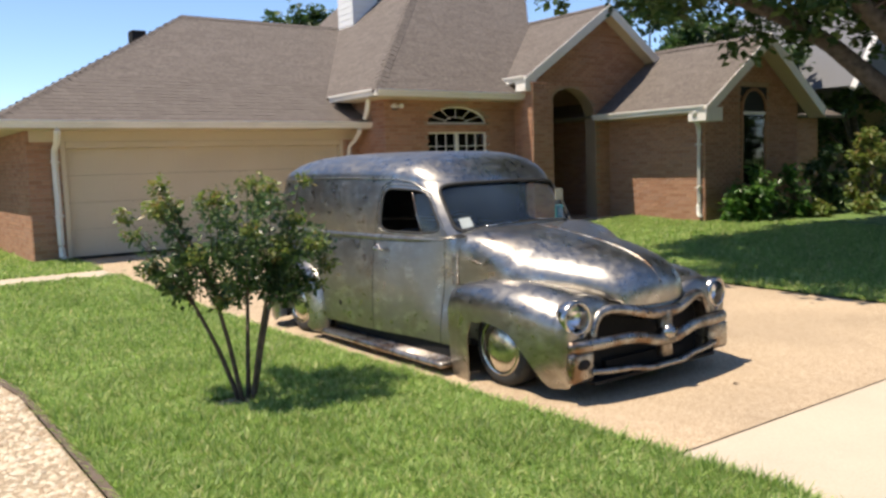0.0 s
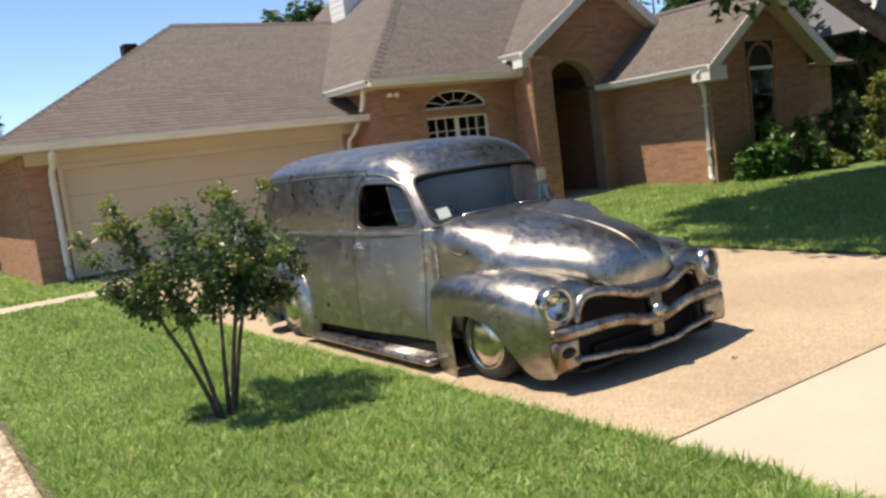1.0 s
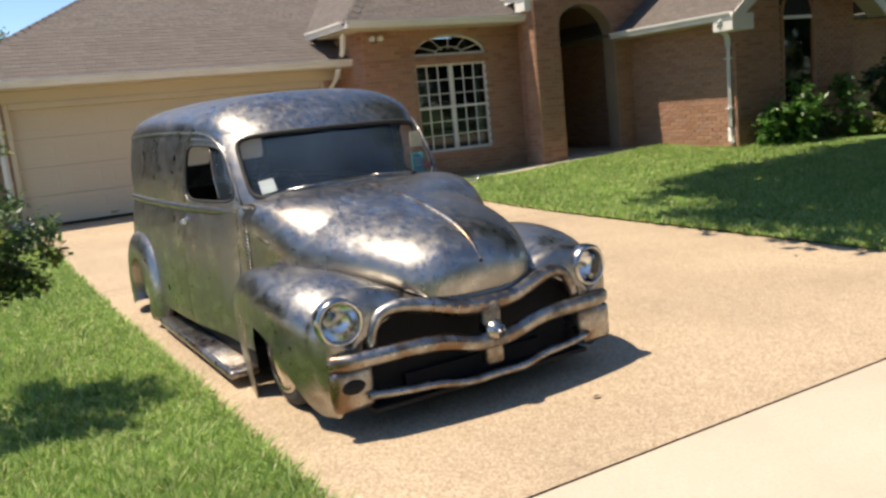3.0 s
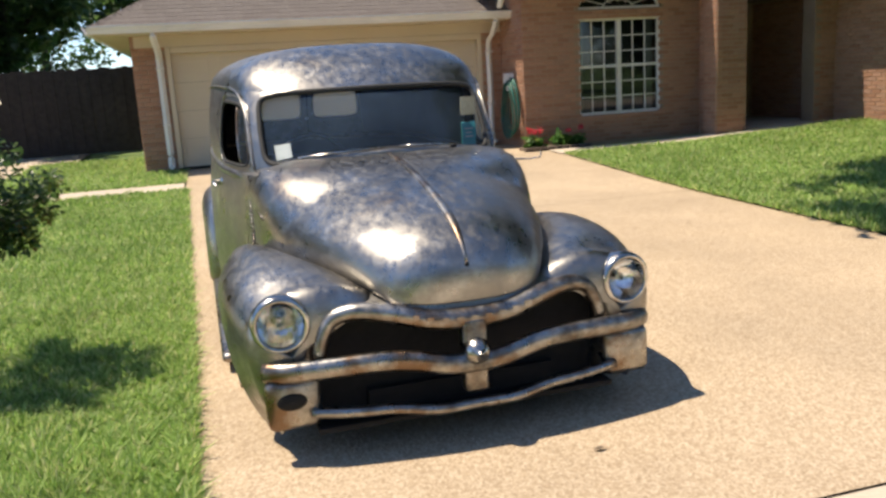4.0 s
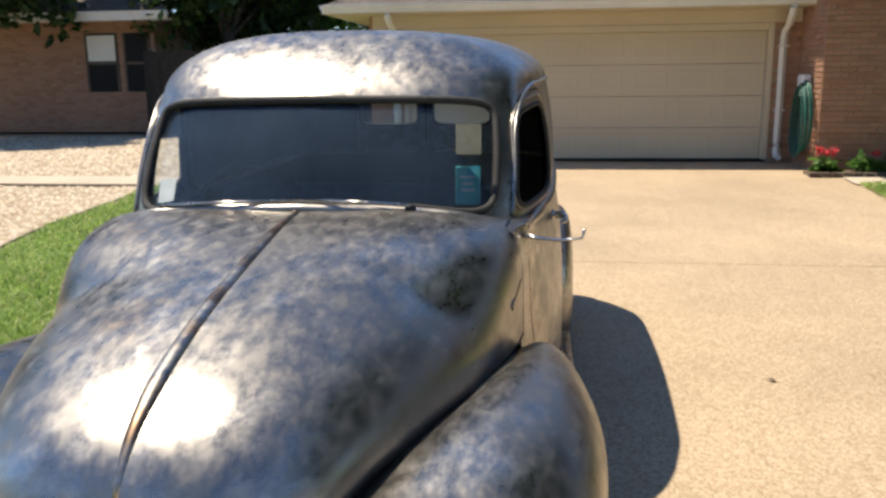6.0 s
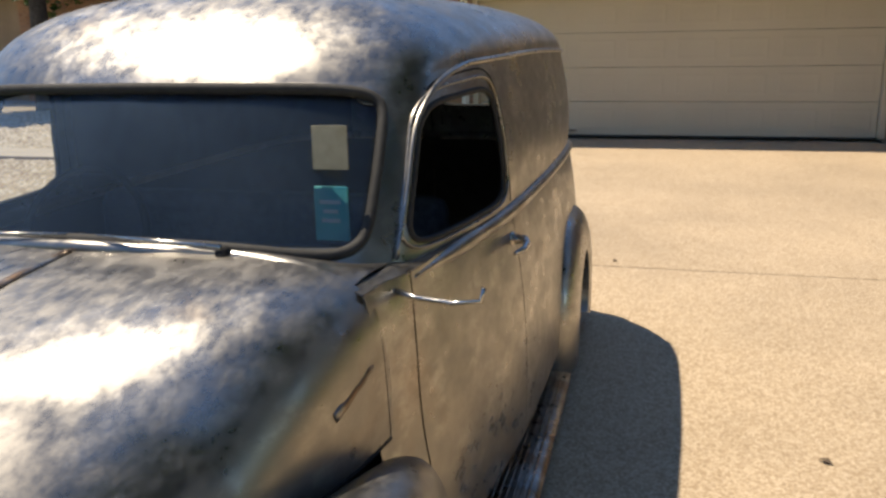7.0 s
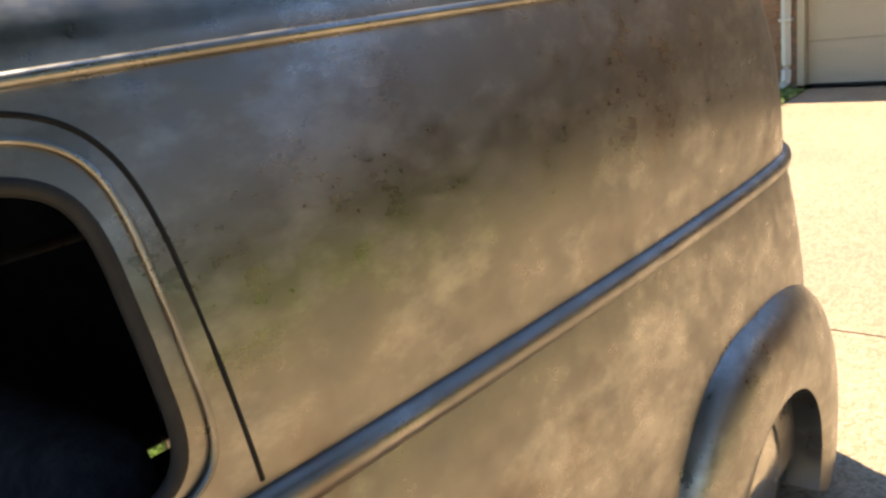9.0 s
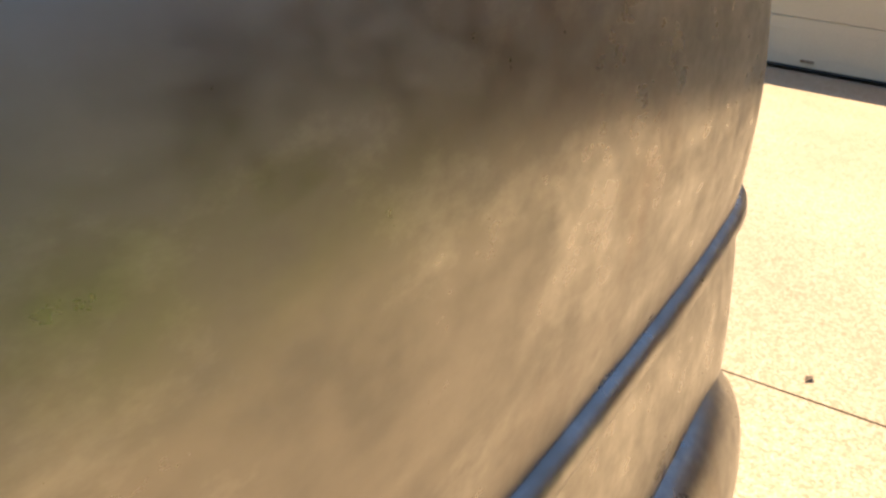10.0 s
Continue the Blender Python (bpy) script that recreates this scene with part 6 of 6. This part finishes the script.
# flower bed by the window wall
bed = thing("flower_bed", (9.75, 13.88, gz(9.75, 13.88)), "small edged bed with red flowers by the brick wall", "flower bed")
part("soil", box(-0.55, -0.16, -0.03, 0.6, 0.2, 0.05, bevel=0.02), SOIL, bed)
for k in range(9):
    part("edging_brick", box(-0.58 + 0.135 * k, -0.22, 0.0, -0.46 + 0.135 * k, -0.14, 0.06, bevel=0.008), STONEDARK, bed)
leaf_cloud("leaves", [(-0.38, 0, 0.14, 0.11), (-0.25, 0.02, 0.12, 0.10), (0.12, 0, 0.16, 0.12), (0.3, 0.03, 0.12, 0.10), (0.48, 0, 0.13, 0.09)], 0.12, 420, LEAF_BUSH, bed, 51)
leaf_cloud("blossom", [(-0.42, -0.02, 0.33, 0.05), (-0.33, 0.0, 0.31, 0.05), (-0.24, -0.02, 0.33, 0.05), (0.28, 0, 0.30, 0.045), (0.52, 0, 0.34, 0.045)], 0.045, 150, PETAL, bed, 52, 0.9)


# ---------------------------------------------------------------- grass, gravel and leaves on the ground
def blades(name, xa, xb, y0, y1, lift, count, h, seed, label, skip=None, bias=1.0):
    """Short upright blades of grass over a strip of lawn, thicker towards the near end."""
    r = np.random.RandomState(seed)
    v = r.rand(count) ** bias
    y = y0 + (y1 - y0) * v
    left = np.array([xa(q) for q in y])
    right = np.array([xb(q) for q in y])
    x = left + (right - left) * r.rand(count)
    patch = np.sin(x * 2.1 + np.sin(y * 1.3) * 2) * np.sin(y * 1.7 + x) * 0.3 + 1.0
    tuft = np.sin(x * 23 + 3 * np.sin(y * 9)) * np.sin(y * 19 + 3 * np.sin(x * 11)) + 0.6 * np.sin(x * 51 + 2 * np.sin(y * 37)) * np.sin(y * 47)
    patch = patch * (1 + 0.45 * tuft)
    keep = np.ones(count, bool)
    if skip:
        keep = (((x - skip[0]) / skip[2]) ** 2 + ((y - skip[1]) / skip[3]) ** 2) > 1
    x, y, patch = x[keep], y[keep], patch[keep]
    n = len(x)
    z = np.array([gz(a, b) for a, b in zip(x, y)]) + lift
    ang = r.rand(n) * 6.283
    hh_ = h * (0.5 + 0.8 * r.rand(n)) * patch
    lean = 0.9 * h * r.randn(n, 2)
    wd = 0.0080 * (0.6 + 0.9 * r.rand(n)) * (1 + 0.10 * np.maximum(0, y - 4))
    dx, dy = np.cos(ang) * wd, np.sin(ang) * wd
    P = np.empty((n, 3, 3))
    P[:, 0] = np.stack([x - dx, y - dy, z], 1)
    P[:, 1] = np.stack([x + dx, y + dy, z], 1)
    P[:, 2] = np.stack([x + lean[:, 0], y + lean[:, 1], z + hh_], 1)
    me = bpy.data.meshes.new(name)
    me.vertices.add(3 * n)
    me.vertices.foreach_set("co", P.reshape(-1))
    me.loops.add(3 * n)
    me.loops.foreach_set("vertex_index", np.arange(3 * n, dtype=np.int32))
    me.polygons.add(n)
    me.polygons.foreach_set("loop_start", np.arange(0, 3 * n, 3, dtype=np.int32))
    me.update(calc_edges=True)
    me.materials.append(GRASS)
    return tagged(new(name, me), label, "grass", kind="stuff")


blades("grass", lawn_left, lambda y: left_edge(y) + 0.02, 1.2, 6.5, 0.015, 230000, 0.05, 61, "short mown grass blades of the lawn", (sx - 0.1, sy, 0.17, 0.11), 1.15)
blades("grass", lawn_left, lambda y: left_edge(y) + 0.02, 6.5, 12.70, 0.015, 120000, 0.045, 62, "short mown grass blades of the lawn", None, 1.2)
blades("grass", lawn_left, lambda y: left_edge(y) if y < 15.2 else 3.1, 13.44, 18.5, 0.015, 26000, 0.05, 63, "short mown grass blades beside the garage")
blades("grass", lambda y: right_edge(y) - 0.05, lambda y: 17.0, 3.1, 13.0, 0.02, 170000, 0.05, 64, "short mown grass blades of the front lawn")


def stones(name, x0, x1, y0, y1, count, size, seed):
    r = random.Random(seed)
    vs, fs = [], []
    base = [(1, 0, 0), (-1, 0, 0), (0, 1, 0), (0, -1, 0), (0, 0, 1)]
    tri = [(0, 2, 4), (2, 1, 4), (1, 3, 4), (3, 0, 4)]
    for k in range(count):
        x = r.uniform(x0, x1)
        y = r.uniform(y0, y1)
        s = size * r.uniform(0.5, 1.3)
        if x > lawn_left(y) - 0.06 or 12.62 < y < 13.44:
            continue
        m = Matrix.Translation((x, y, gz(x, y) + 0.002)) @ Matrix.Rotation(r.uniform(0, 6.28), 4, "Z") @ Matrix.Diagonal((s, s * r.uniform(0.55, 0.95), s * r.uniform(0.4, 0.8), 1))
        i0 = len(vs)
        vs += [tuple(m @ Vector(p)) for p in base]
        fs += [tuple(i + i0 for i in t) for t in tri]
    return tagged(raw(name, vs, fs, PEBBLE, soft=True), "loose pale gravel stones", "gravel", kind="stuff")


stones("gravel", -0.6, 1.55, 3.2, 8.0, 9000, 0.026, 71)
stones("gravel", -4.0, 1.5, 8.0, 12.65, 9000, 0.034, 72)
stones("gravel", -7.0, 1.0, 13.44, 20.5, 12000, 0.045, 73)
for k, (x, y) in enumerate(((5.42, 3.63), (6.0, 9.27), (6.9, 6.6), (8.6, 4.9), (8.2, 7.4))):
    vs = [(-0.03, 0, 0.004), (0, 0.014, 0.012), (0.032, 0.002, 0.006), (0.0, -0.014, 0.014)]
    ob = raw("fallen_leaf", vs, [(0, 3, 1), (1, 3, 2)], SOIL)
    ob.matrix_world = pose(x, y, gz(x, y) + 0.002, 0, 0, 70 * k)
    tagged(ob, "small dry brown leaf on the driveway", "leaf", "leaves on the driveway")
